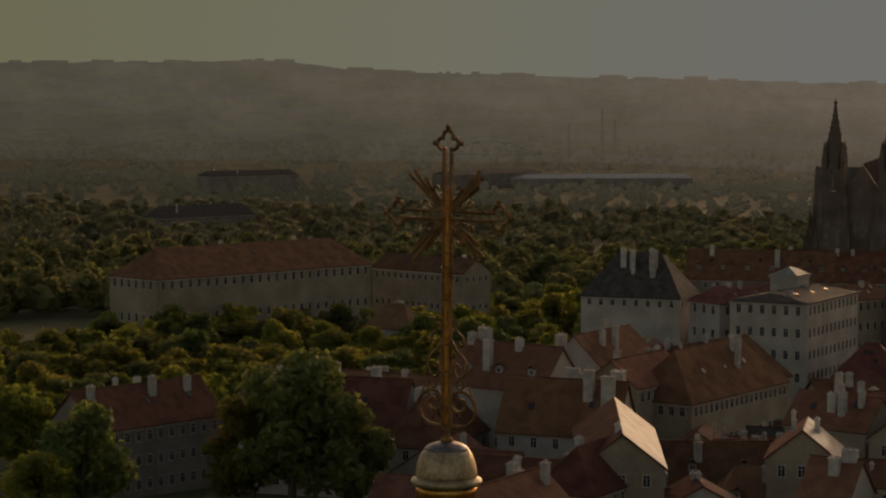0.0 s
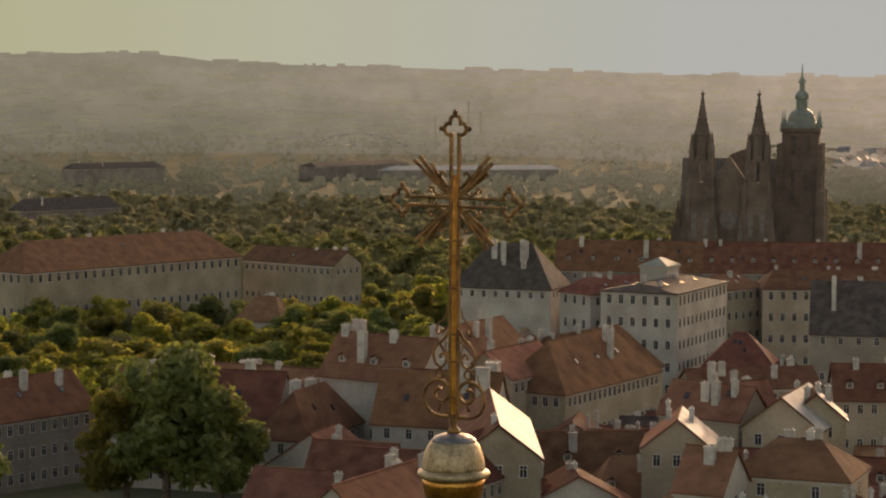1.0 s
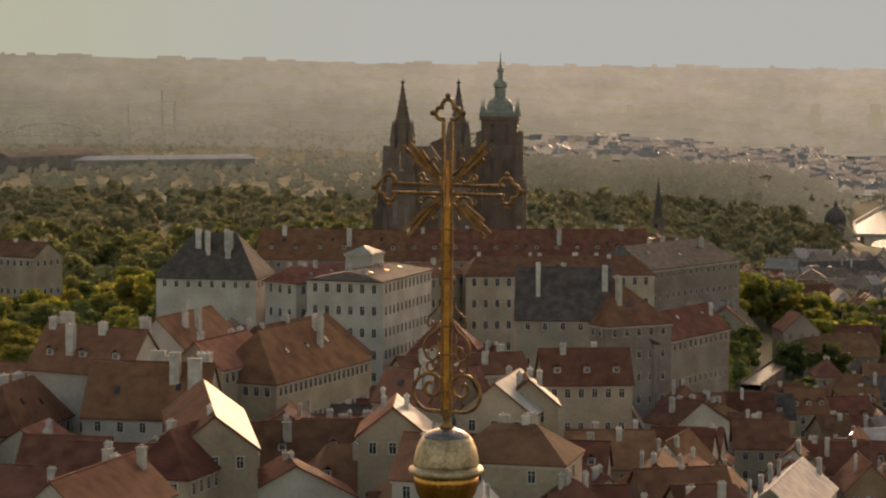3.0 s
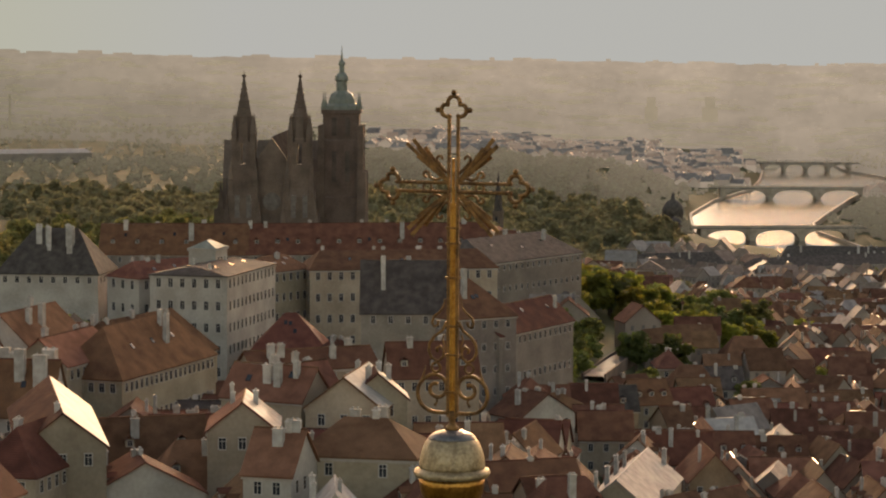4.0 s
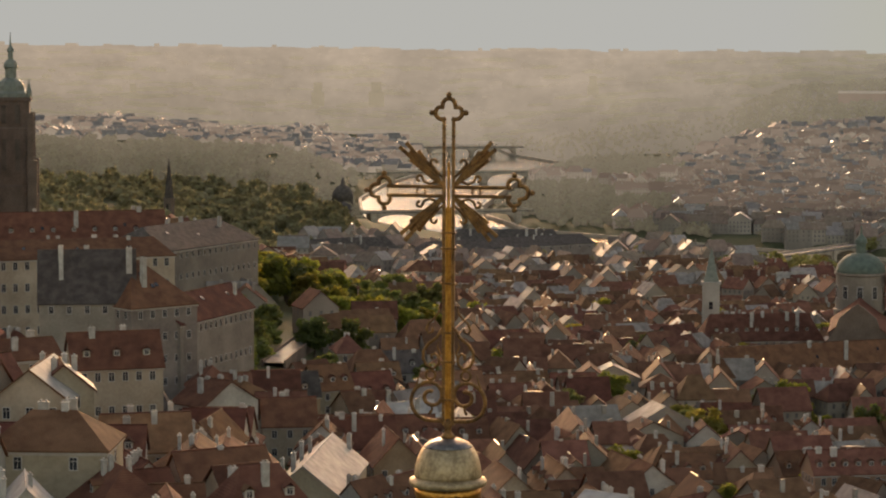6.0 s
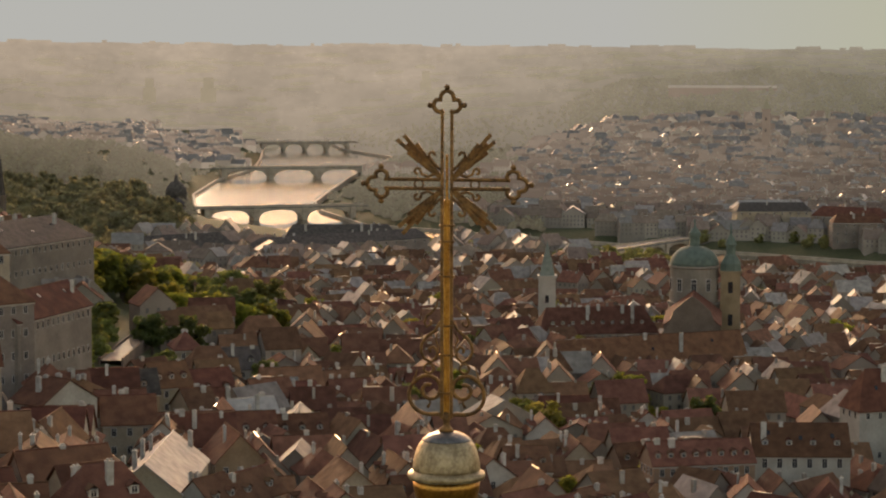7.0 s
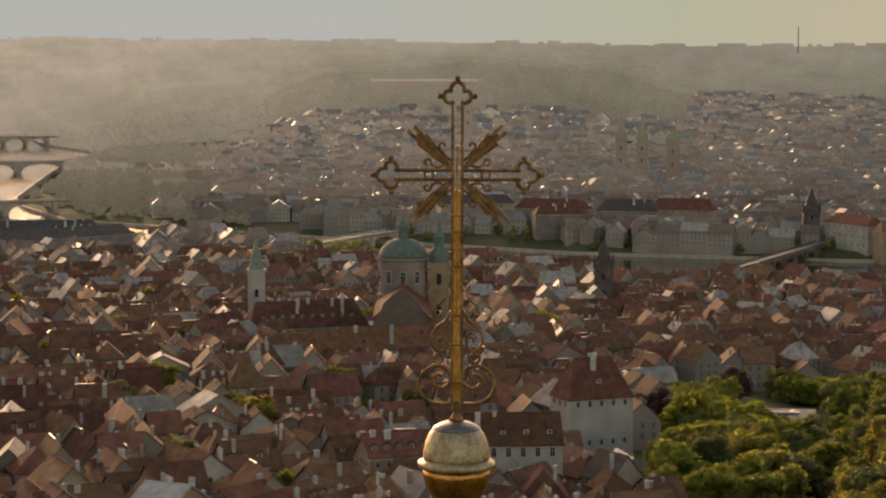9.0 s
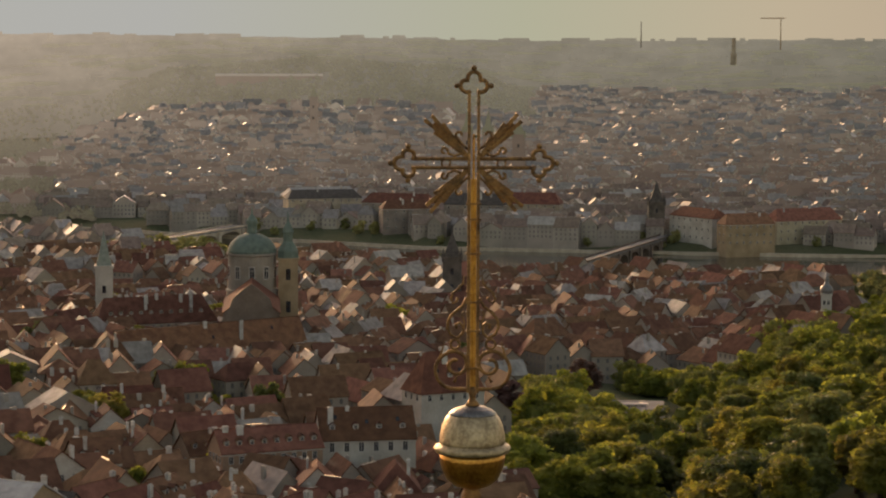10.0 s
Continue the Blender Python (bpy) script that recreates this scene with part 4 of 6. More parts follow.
house(pose(316.4, 264.7, 86.9, 0, 0, -68.1), 22.8, 13, 14.1, 9, "brown", "white", chimneys=6, floors=2, step=4.2, skylights=2, stack=1.6, name="monastery_wing", label="white monastery wing with a steep brown roof", group="monastery wings")
house(pose(262.7, 213.5, 89.6, 0, 0, 14.1), 23.2, 10, 14.4, 6, "brown", "cream", hip=5, chimneys=2, floors=2, step=2.6, skylights=1)
house(pose(323.4, 284.1, 86.2, 0, 0, -83.2), 22.2, 14, 20.8, 7.5, "red", "white", chimneys=5, dormers=3, floors=1, step=2.6, stack=1.6)
house(pose(316.7, 329.7, 85.5, 0, 0, -35.3), 24.5, 12, 12.0, 5.7, "red", "cream", chimneys=6, dormers=3, floors=2, step=3)
house(pose(335.1, 330.2, 84.9, 0, 0, -75.2), 34.0, 12, 12.8, 6, "red", "cream", chimneys=5, dormers=3, floors=1, step=3)
house(pose(212.3, 188.6, 93.7, 0, 0, 193.2), 23.7, 11, 14.3, 5, "red", "white", chimneys=3, floors=1, step=3)
house(pose(324.0, 193.9, 86.3, 0, 0, 198.7), 19.6, 13, 20.7, 5, "red", "cream", chimneys=2, floors=3, step=3.4, sheet=1, label="pale green-grey gabled house with a glinting metal roof")
house(pose(322.3, 208.9, 86.9, 0, 0, -88.3), 15.9, 10, 20.1, 5, "red", "cream", chimneys=4, floors=1, step=3, skylights=2)
house(pose(357.8, 224.7, 82.4, 0, 0, -37.3), 24.6, 10, 24.6, 3, "brown", "cream", chimneys=4, floors=2, step=3)
house(pose(432.5, 191.2, 64.4, 0, 0, 194.8), 40.0, 15, 9.6, 6, "tin", "cream", chimneys=5, floors=2, step=3.0, label="long cream gabled house under pale seamed sheet metal")

house(pose(415.2, 230.0, 77.0, 0, 0, -52.0), 18.6, 12, 21.5, 6.5, "brown", "cream", chimneys=2, dormers=3, floors=3, step=2.8)
house(pose(428.0, 236.5, 76.5, 0, 0, 38.0), 13.0, 10, 20.0, 5.0, "red", "cream", hip=4, chimneys=2, floors=3, step=2.6)

# ---------------------------------------------------------------- cathedral
CATH = thing("cathedral", "sooty gothic cathedral with twin western spires and a domed great tower", "cathedral", pose(742.5, 480, 75, 0, 0, 28.0))
# local x runs east along the nave, y north


def stage(profile, n=4, M=None, turn=math.pi / 4):
    """A tapering shaft of square or eight-sided stages: (half width, height)."""
    s = Soup()
    k = math.sqrt(2) if n == 4 else 1.08
    s.lathe([(r * k, z) for r, z in profile], n, 0, M, turn)
    return s


def spire_tower(x, y):
    T0 = Matrix.Translation((x, y, 0))
    t = part("west_tower", stage([(7.2, -8), (6.7, 20), (6.0, 25), (5.6, 36), (4.8, 39), (4.4, 48)], 4, T0), CATH, "", stone_dark)
    for i, j in ((-1, -1), (1, -1), (1, 1), (-1, 1)):
        s = Soup()
        s.box(i * 2.6 - 1.65, i * 2.6 + 1.65, j * 2.6 - 1.65, j * 2.6 + 1.65, 47.5, 56.5, 0, T0)
        part("belfry_pier", s, t, "", stone_dark)
    u = part("upper_stage", stage([(4.2, 56), (4.1, 57.5), (3.7, 58), (3.2, 65.5), (3.4, 66)], 8, T0, math.pi / 8), t, "", stone_dark)
    s = stage([(2.9, 66), (1.8, 71.5), (0.95, 76.5), (0.3, 81)], 8, T0, math.pi / 8)
    for k in range(6):
        z = 67 + k * 2.3
        r = 2.9 - (z - 66) * 0.178
        s.lathe([(r * 1.02, z), (r * 1.14 + 0.1, z + 0.25), (r * 0.98, z + 0.5)], 8, 0, T0, math.pi / 8)
    s.lathe([(0.1, 80.4), (0.75, 81.0), (0.75, 81.5), (0.12, 82.0), (0.08, 83.2)], 8, 0, T0)
    part("spire", s, t, "crocketed stone spire", stone_dark)
    for i, j in ((-1, -1), (1, -1), (1, 1), (-1, 1)):
        for o, z0, hh in ((6.0, 25, 10), (4.6, 40, 10), (3.5, 57, 10)):
            part("pinnacle", stage([(0.95, z0 - 8), (0.9, z0 + 2), (1.05, z0 + 2.3), (0.08, z0 + hh)], 4, T0 @ Matrix.Translation((i * o, j * o, 0))), t, "", stone_dark)
    for z0, z1 in ((8, 22), (28, 36.5)):
        for k in (-1, 1):
            s = Soup()
            e = 7.1 if z0 < 24 else 6.05
            s.box(x - e, x - e + 0.4, y + k * 2.2 - 0.9, y + k * 2.2 + 0.9, z0, z1)
            part("lancet_window", s, t, "", s_win)


spire_tower(0, 10.6)
spire_tower(0, -10.6)
s = Soup()
wall_into(s, 116, 15, 44, 14, 0, 8, 0, pose(60, 0, 0))
part("nave", s, CATH, "", stone_dark)
s = Soup()
roof_into(s, 116, 15, 44, 14, 0, 0, pose(60, 0, 0), 0.8, 0.5)
part("nave_roof", s, CATH, "steep sooty nave roof", sooty_roof)
for sg in (-1, 1):
    s = Soup()
    s.box(8, 112, min(sg * 7.6, sg * 20), max(sg * 7.6, sg * 20), -8, 20)
    part("aisle", s, CATH, "", stone_dark)
    for i in range(9):
        x = 14 + i * 11.5
        if sg < 0 and x < 62:
            continue
        s = Soup()
        s.box(x - 0.9, x + 0.9, sg * 21 - 2.5, sg * 21 + 2.5, -8, 30)
        s.lathe([(1.6, 30), (0.1, 41)], 4, 0, Matrix.Translation((x, sg * 21, 0)), math.pi / 4)
        b = part("buttress", s, CATH, "", stone_dark)
        s = Soup()
        s.tube([(x, sg * 20, 28), (x, sg * 14, 35), (x, sg * 7.6, 41)], 0.7, 4)
        part("flying_buttress", s, b, "", stone_dark)
        s = Soup()
        s.box(x + 3.4, x + 8.0, sg * 7.5 - 0.15, sg * 7.5 + 0.15, 24, 40)
        part("clerestory_window", s, CATH, "", glass_dark)
s = Soup()
s.box(50, 64, -24, 24, -8, 40)
s.add([(50, -24, 40), (64, -24, 40), (64, 24, 40), (50, 24, 40), (57, -24, 55), (57, 24, 55)], [(0, 1, 4), (2, 3, 5), (1, 2, 5, 4), (3, 0, 4, 5)])
part("transept", s, CATH, "", stone_dark)
s = Soup()
s.box(-2, 2, -5.5, 5.5, -8, 50)
s.add([(-2, -5.5, 50), (2, -5.5, 50), (2, 5.5, 50), (-2, 5.5, 50), (-2, 0, 58), (2, 0, 58)], [(0, 1, 5, 4), (2, 3, 4, 5), (0, 4, 3), (1, 2, 5)])
front = part("west_front", s, CATH, "", stone_dark)
s = Soup()
s.lathe([(3.4, -2.3), (3.4, -2.1)], 24, 0, Matrix.Translation((0, 0, 34)) @ Matrix.Rotation(radians(90), 4, "Y"))
part("rose_window", s, front, "", s_win)
# great south tower with its baroque helm
TX, TY = 32.0, -24.6
M = Matrix.Translation((TX, TY, 0))
s = stage([(8.4, -8), (8.4, 34), (7.6, 34.5), (7.6, 56), (7.0, 56.5), (7.0, 66.5), (7.7, 66.6), (7.7, 68)], 4, M)
tower = part("great_tower", s, CATH, "", stone_dark)
for i, j in ((-1, -1), (1, -1), (1, 1), (-1, 1)):
    s = Soup()
    s.box(i * 8.2 - 1.8, i * 8.2 + 1.8, j * 8.2 - 1.8, j * 8.2 + 1.8, -8, 44, 0, M)
    s.box(i * 7.6 - 1.2, i * 7.6 + 1.2, j * 7.6 - 1.2, j * 7.6 + 1.2, 44, 62, 0, M)
    part("corner_buttress", s, tower, "", stone_dark)
    s = Soup()
    s.lathe([(0.8, 67), (0.95, 68.5), (0.85, 70), (0.5, 71), (0.3, 72), (0.06, 75)], 10, 0, M @ Matrix.Translation((i * 6.8, j * 6.8, 0)))
    part("corner_turret", s, tower, "small green copper turret", copper, True)
for k in (-1, 1):
    for z0, z1 in ((40, 52), (58, 65)):
        s = Soup()
        s.box(-7.75, -7.0, k * 2.6 - 0.9, k * 2.6 + 0.9, z0, z1, 0, M)
        part("belfry_window", s, tower, "", stone_black)
s = Soup()
s.lathe([(7.3, 68), (7.1, 69.4), (5.6, 70.4), (5.3, 72.4), (4.4, 74.0), (3.0, 75.0), (2.4, 75.4)], 8, 0, M, math.pi / 8)
part("helm", s, tower, "green copper helm", copper)
s = Soup()
s.lathe([(2.3, 75.0), (2.3, 79.0), (2.9, 79.4), (2.7, 80.8), (1.8, 82.0), (1.05, 82.6), (1.05, 85.2), (1.5, 85.5), (1.25, 86.5), (0.5, 87.6), (0.25, 90.0), (0.06, 93.0)], 8, 0, M, math.pi / 8)
part("lantern", s, tower, "stacked copper lanterns with a gilded tip", copper)


# ---------------------------------------------------------------- churches and towers of the lower and old town
NIK = thing("domed_church", "baroque church with a green copper dome and slender belfry", "church", pose(991, 184, 14, 0, 0, 10))
s = Soup()
s.lathe([(11.0, -4), (11.0, 36), (11.4, 36.4), (11.4, 37.4), (10.4, 37.6), (10.4, 52), (11.2, 52.4), (11.0, 53.2)], 32)
drum = part("drum", s, NIK, "pale plastered drum", plaster_grey)
for i in range(10):
    a = 2 * math.pi * i / 10
    part("drum_window", WIN_TALL, drum, "", m=pose(10.42 * math.cos(a), 10.42 * math.sin(a), 45, 0, 0, math.degrees(a) + 90) @ Matrix.Diagonal((1.7, 1, 2.2, 1)))
s = Soup()
s.lathe([(10.6 * math.cos(radians(k)), 53 + 8.6 * math.sin(radians(k))) for k in range(0, 81, 8)], 32)
part("dome", s, NIK, "green copper dome", copper_green, True)
s = Soup()
s.lathe([(2.2, 61), (2.2, 65.4), (2.7, 65.7), (2.5, 67.0), (1.2, 68.6), (0.5, 69.5), (0.2, 73)], 12)
part("lantern", s, NIK, "copper-capped lantern", copper_green)
s = Soup()
wall_into(s, 52, 23, 34, 9, 0, 4, 0, pose(-34, 0, 0))
part("nave", s, NIK, "", stone_dark)
s = Soup()
roof_into(s, 52, 23, 34, 9, 0, 0, pose(-34, 0, 0), 0.5, 0.4)
part("nave_roof", s, NIK, "brown tiled nave roof", tile_brown)
s = Soup()
s.add([(-61, -13, -4), (-61, 13, -4), (-61, 13, 30), (-61, 9.5, 34), (-61, 7.5, 40), (-61, 3, 44), (-61, 0, 46), (-61, -3, 44), (-61, -7.5, 40), (-61, -9.5, 34), (-61, -13, 30)] + [(-59.4, y, z) for y, z in ((-13, -4), (13, -4), (13, 30), (9.5, 34), (7.5, 40), (3, 44), (0, 46), (-3, 44), (-7.5, 40), (-9.5, 34), (-13, 30))],
      [tuple(reversed(range(11))), tuple(range(11, 22))] + [(i, (i + 1) % 11, 11 + (i + 1) % 11, 11 + i) for i in range(11)])
part("curved_gable", s, NIK, "curved baroque gable front", stone_dark)
M = pose(-1, -15.5, 0)
s = Soup()
s.box(-4.2, 4.2, -4.2, 4.2, -4, 50, 0, M)
s.box(-4.8, 4.8, -4.8, 4.8, 50, 51, 0, M)
bell = part("bell_tower", s, NIK, "", plaster_ochre)
for z in (30, 44):
    s = Soup()
    s.box(-4.4, -4.1, -1.0, 1.0, z - 2.4, z + 2.4, 0, M)
    part("belfry_opening", s, bell, "", glass_dark)
s = Soup()
s.lathe([(4.9, 51), (4.6, 54), (3.2, 56.5), (2.2, 58), (2.2, 61.5), (2.7, 62), (1.8, 64.5), (0.6, 66.5), (0.15, 71)], 8, 0, M, math.pi / 8)
part("onion_cap", s, bell, "green copper onion cap", copper_green)


def pointed_tower(name, label, x, y, w, z0, z1, tip, wall, roof, turn=0.0, turrets=True):
    ob = thing(name, label, "tower", pose(x, y, z0, 0, 0, turn))
    s = Soup()
    s.box(-w / 2, w / 2, -w / 2, w / 2, -5, z1 - z0)
    s.box(-w / 2 - 0.5, w / 2 + 0.5, -w / 2 - 0.5, w / 2 + 0.5, z1 - z0, z1 - z0 + 1.0)
    body = part("shaft", s, ob, "", wall)
    s = Soup()
    s.lathe([(w * 0.62, z1 - z0 + 1), (w * 0.30, z1 - z0 + (tip - z1) * 0.55), (0.1, tip - z0)], 4, 0, None, math.pi / 4)
    part("spire", s, ob, "", roof)
    if turrets:
        for i, j in ((-1, -1), (1, -1), (1, 1), (-1, 1)):
            s = Soup()
            s.lathe([(w * 0.07, z1 - z0 - 2), (w * 0.08, z1 - z0 + 1.5), (0.05, z1 - z0 + (tip - z1) * 0.35)], 8, 0, pose(i * w * 0.48, j * w * 0.48, 0))
            part("corner_turret", s, ob, "", roof)
    for z in (0.55, 0.8):
        s = Soup()
        s.box(-w / 2 - 0.1, -w / 2 + 0.2, -0.8, 0.8, (z1 - z0) * z - 1.6, (z1 - z0) * z + 1.6)
        part("tower_window", s, body, "", glass_dark)
    return ob


pointed_tower("church_spire", "white church tower with a green pointed spire", 988, 248.5, 7.5, 14, 60, 76, plaster_white, copper, 14, False)
pointed_tower("bridge_tower", "dark gothic bridge tower with a steep wedge roof", 1234, 121, 10, 8, 42, 56, stone_black, slate, 5)
pointed_tower("bridge_tower", "dark gothic bridge tower beyond the river", 1752, 20, 12, 6, 34, 50, stone_black, slate, 5)
# twin, town hall and water towers are lightened by emission painted as haze
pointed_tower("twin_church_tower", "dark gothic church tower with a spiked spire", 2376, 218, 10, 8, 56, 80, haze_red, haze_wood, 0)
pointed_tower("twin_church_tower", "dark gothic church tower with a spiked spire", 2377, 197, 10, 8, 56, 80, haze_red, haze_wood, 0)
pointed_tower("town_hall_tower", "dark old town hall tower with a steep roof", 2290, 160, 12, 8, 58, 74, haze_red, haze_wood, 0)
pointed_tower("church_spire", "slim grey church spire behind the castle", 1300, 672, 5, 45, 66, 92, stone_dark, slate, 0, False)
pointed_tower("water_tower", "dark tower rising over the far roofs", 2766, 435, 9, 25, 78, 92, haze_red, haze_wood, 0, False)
# small domed pavilion on the near river bank
BP = thing("domed_pavilion", "academy roof dome with a lantern by the river", "dome", pose(1850, 790, 6, 0, 0, 30))
s = Soup()
s.box(-30, 30, -9, 9, -4, 16)
part("wing", s, BP, "", plaster_grey)
s = Soup()
roof_into(s, 60, 18, 16, 6, 8)
part("wing_roof", s, BP, "", slate)
s = Soup()
s.lathe([(9, 14), (9, 24), (9.4, 24.5), (8.6, 29), (6.0, 33), (2.0, 35.5), (1.6, 38), (0.3, 42)], 20)
part("dome", s, BP, "", slate, True)


def arch_bridge(label, p0, p1, deck, width, spans, wall=stone_pale, thick=1.6):
    """A river bridge of arches between two banks."""
    p0, p1 = Vector((*p0, 0)), Vector((*p1, 0))
    length = (p1 - p0).length
    d = (p1 - p0).normalized()
    ob = thing("bridge", label, "bridge", pose(p0.x, p0.y, 0, 0, 0, math.degrees(math.atan2(d.y, d.x))))
    span = length / spans
    for i in range(spans):
        s = Soup()
        for side in (-width / 2, width / 2 - 1.0):
            top, low = [], []
            for k in range(13):
                u = k / 12
                x = span * (i + 0.05 + 0.9 * u)
                top.append((x, deck - thick * 0.5))
                low.append((x, 1.5 + (deck - thick - 2.2) * math.sqrt(max(0, 1 - (2 * u - 1) ** 2)) ** 0.8))
            for (xa, ta), (xb, tb), (_, la), (_, lb) in zip(top, top[1:], low, low[1:]):
                s.add([(xa, side, la), (xb, side, lb), (xb, side, tb), (xa, side, ta), (xa, side + 1, la), (xb, side + 1, lb), (xb, side + 1, tb), (xa, side + 1, ta)],
                      [(0, 1, 2, 3), (7, 6, 5, 4), (0, 4, 5, 1), (3, 2, 6, 7)])
        part("arch", s, ob, "", wall)
    for i in range(spans + 1):
        s = Soup()
        w = span * 0.055
        s.box(span * i - w, span * i + w, -width / 2 - 1.5, width / 2 + 1.5, -4, deck - thick * 0.4)
        part("pier", s, ob, "", wall)
    s = Soup()
    s.box(-14, length + 14, -width / 2 - 0.3, width / 2 + 0.3, deck - thick * 0.5, deck)
    part("deck", s, ob, "", asphalt)
    for side in (-1, 1):
        s = Soup()
        s.box(-14, length + 14, side * width / 2 - 0.25, side * width / 2 + 0.25, deck, deck + 1.1)
        part("parapet", s, ob, "", wall)


arch_bridge("low arched steel and stone river bridge", (1938, 800), (2013, 690), 12.0, 16, 3)
arch_bridge("wide flat-arched river bridge", (2518, 1016), (2592, 872), 13.0, 22, 3)
arch_bridge("far arched river bridge", (3140, 1208), (3196, 1100), 12.0, 22, 4)
arch_bridge("stone river bridge with flat arches", (1640, 390), (1790, 345), 9.0, 16, 4)
arch_bridge("old stone bridge on many arches", (1420, 96), (1728, 14), 11.0, 10, 12, stone_dark, 2.2)

# far masts and blocks on the skyline
def skyline_mast(name, label, bearing, dist, z0, z1, w, mat):
    p = at(bearing, dist)
    ob = thing(name, label, name.replace("_", " "), pose(p.x, p.y, z0, 0, 0, -bearing))
    s = Soup()
    s.box(-w / 2, w / 2, -w / 2, w / 2, 0, (z1 - z0) * 0.6)
    part("lower_shaft", s, ob, "", mat)
    s = Soup()
    s.box(-w / 3, w / 3, -w / 3, w / 3, (z1 - z0) * 0.6, z1 - z0)
    part("upper_shaft", s, ob, "", mat)
    return ob


skyline_mast("radio_mast", "thin mast on the far skyline", 88.9, 4700, 118, 170, 2.4, plaster_grey)
skyline_mast("tower_block", "narrow striped tower block on the far ridge", 91.1, 4400, 70, 140, 11, plaster_cream)
crane = skyline_mast("tower_crane", "tower crane on the far skyline", 92.2, 4600, 100, 178, 2.4, plaster_ochre)
s = Soup()
s.box(-38, 8, -0.8, 0.8, 76, 78)
part("jib", s, crane, "", plaster_ochre)
# blocks, chimneys and long hall below carry haze as emission
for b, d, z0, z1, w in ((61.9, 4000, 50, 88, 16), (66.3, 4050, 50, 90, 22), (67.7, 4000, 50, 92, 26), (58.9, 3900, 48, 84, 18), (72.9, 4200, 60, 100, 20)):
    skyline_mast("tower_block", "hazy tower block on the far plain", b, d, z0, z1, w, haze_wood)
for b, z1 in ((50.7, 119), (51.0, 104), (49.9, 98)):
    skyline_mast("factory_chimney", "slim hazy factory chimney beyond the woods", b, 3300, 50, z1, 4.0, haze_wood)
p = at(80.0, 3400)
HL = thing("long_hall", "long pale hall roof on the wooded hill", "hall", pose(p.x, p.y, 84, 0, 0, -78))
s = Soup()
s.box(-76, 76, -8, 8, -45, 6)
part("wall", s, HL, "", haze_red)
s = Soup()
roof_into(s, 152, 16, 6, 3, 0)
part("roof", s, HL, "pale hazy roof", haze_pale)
# small blocks and groves that roughen the far ridge
g = random.Random(9)
s = Soup()
for _ in range(130):
    b = g.uniform(34, 97)
    d = 4805
    p = at(b, d)
    w, hh = g.uniform(8, 60), g.uniform(2, 6)
    M = pose(p.x, p.y, ridge_z(b, 4800) - 4, 0, 0, -b)
    s.box(-w / 2, w / 2, -4, 4, 0, 4 + hh, 0, M, g.uniform(0.75, 1.0))
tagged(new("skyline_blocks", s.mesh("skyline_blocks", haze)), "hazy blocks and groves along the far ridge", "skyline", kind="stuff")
# distant houses and groves lying on the folds of the far hills
lie = BVHTree.FromPolygons(gv, gf)
far_soup = {"distant_houses": Soup(), "distant_groves": Soup()}
for i in range(3000):
    b, d = g.uniform(34, 97), g.uniform(3300, 4760)
    if d < 3650 and (69 < b or b < 58 and g.random() < 0.6):
        continue
    p = at(b, d)
    hit = lie.ray_cast(Vector((p.x, p.y, 600)), Vector((0, 0, -1)))[0]
    if hit is None:
        continue
    M = pose(p.x, p.y, hit.z, 0, 0, -b + g.uniform(-20, 20))
    if g.random() < 0.5:
        w, dd, hh = g.uniform(6, 34), g.uniform(6, 12), g.uniform(2.5, 7) * (2.4 if g.random() < 0.03 else 1)
        far_soup["distant_houses"].box(-w / 2, w / 2, -dd / 2, dd / 2, -4, hh, 0, M, g.choice((1.0, 0.9, 0.6)))
    else:
        w, hh = g.uniform(8, 45), g.uniform(2, 6)
        M = M @ Matrix.Diagonal((w, g.uniform(8, 20), hh, 1))
        far_soup["distant_groves"].lathe([(1.0, -0.8), (0.95, 0.2), (0.7, 0.75), (0.25, 1.0)], 7, 0, M, g.uniform(0, 1))
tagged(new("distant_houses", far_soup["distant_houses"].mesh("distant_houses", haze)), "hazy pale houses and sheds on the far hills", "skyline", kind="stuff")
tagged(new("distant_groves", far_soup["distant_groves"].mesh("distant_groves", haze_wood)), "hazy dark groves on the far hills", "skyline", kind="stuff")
# square turret on the roof of the white palace
TU = thing("palace_turret", "white square turret with a balustrade on the palace roof", "turret", pose(541, 372, 104.5, 0, 0, 15))
s = Soup()
s.box(-5, 5, -4, 4, -2, 5)
body = part("wall", s, TU, "", plaster_white)
s = Soup()
s.box(-5.4, 5.4, -4.4, 4.4, 5, 5.7)
part("cornice", s, TU, "", plaster_white)
s = Soup()
roof_into(s, 10, 8, 5.6, 2.0, 4, 0, None, 0.1, 0.2)
part("roof", s, TU, "", copper)
for x in (-2.6, 0, 2.6):
    part("window", WIN, body, "", m=pose(x, -4.02, 2.2))

# the open square before the castle stays free of houses
for b, d, r in ((57.0, 560, 40), (58.6, 545, 32), (55.6, 580, 30)):
    p = at(b, d)
    for i in range(6):
        for j in range(6):
            q = p + Vector(((i - 2.5) * r / 3, (j - 2.5) * r / 3, 0))
            claim(q.x, q.y, r / 6)


# white arch of the far river bridge
AB = thing("arch_bridge", "slender white steel arch bridge far beyond the woods", "bridge", pose(2434.6, 2188.9, 58.5, 0, 0, -48.1))
s = Soup()
s.tube([(-64 + 8 * i, 0, 15.5 * (1 - (i / 8 - 1) ** 2)) for i in range(17)], [0.9] * 17, 6)
part("arch", s, AB, "white steel arch", plaster_white)
s = Soup()
s.box(-72, 72, -4, 4, -1.2, 0)
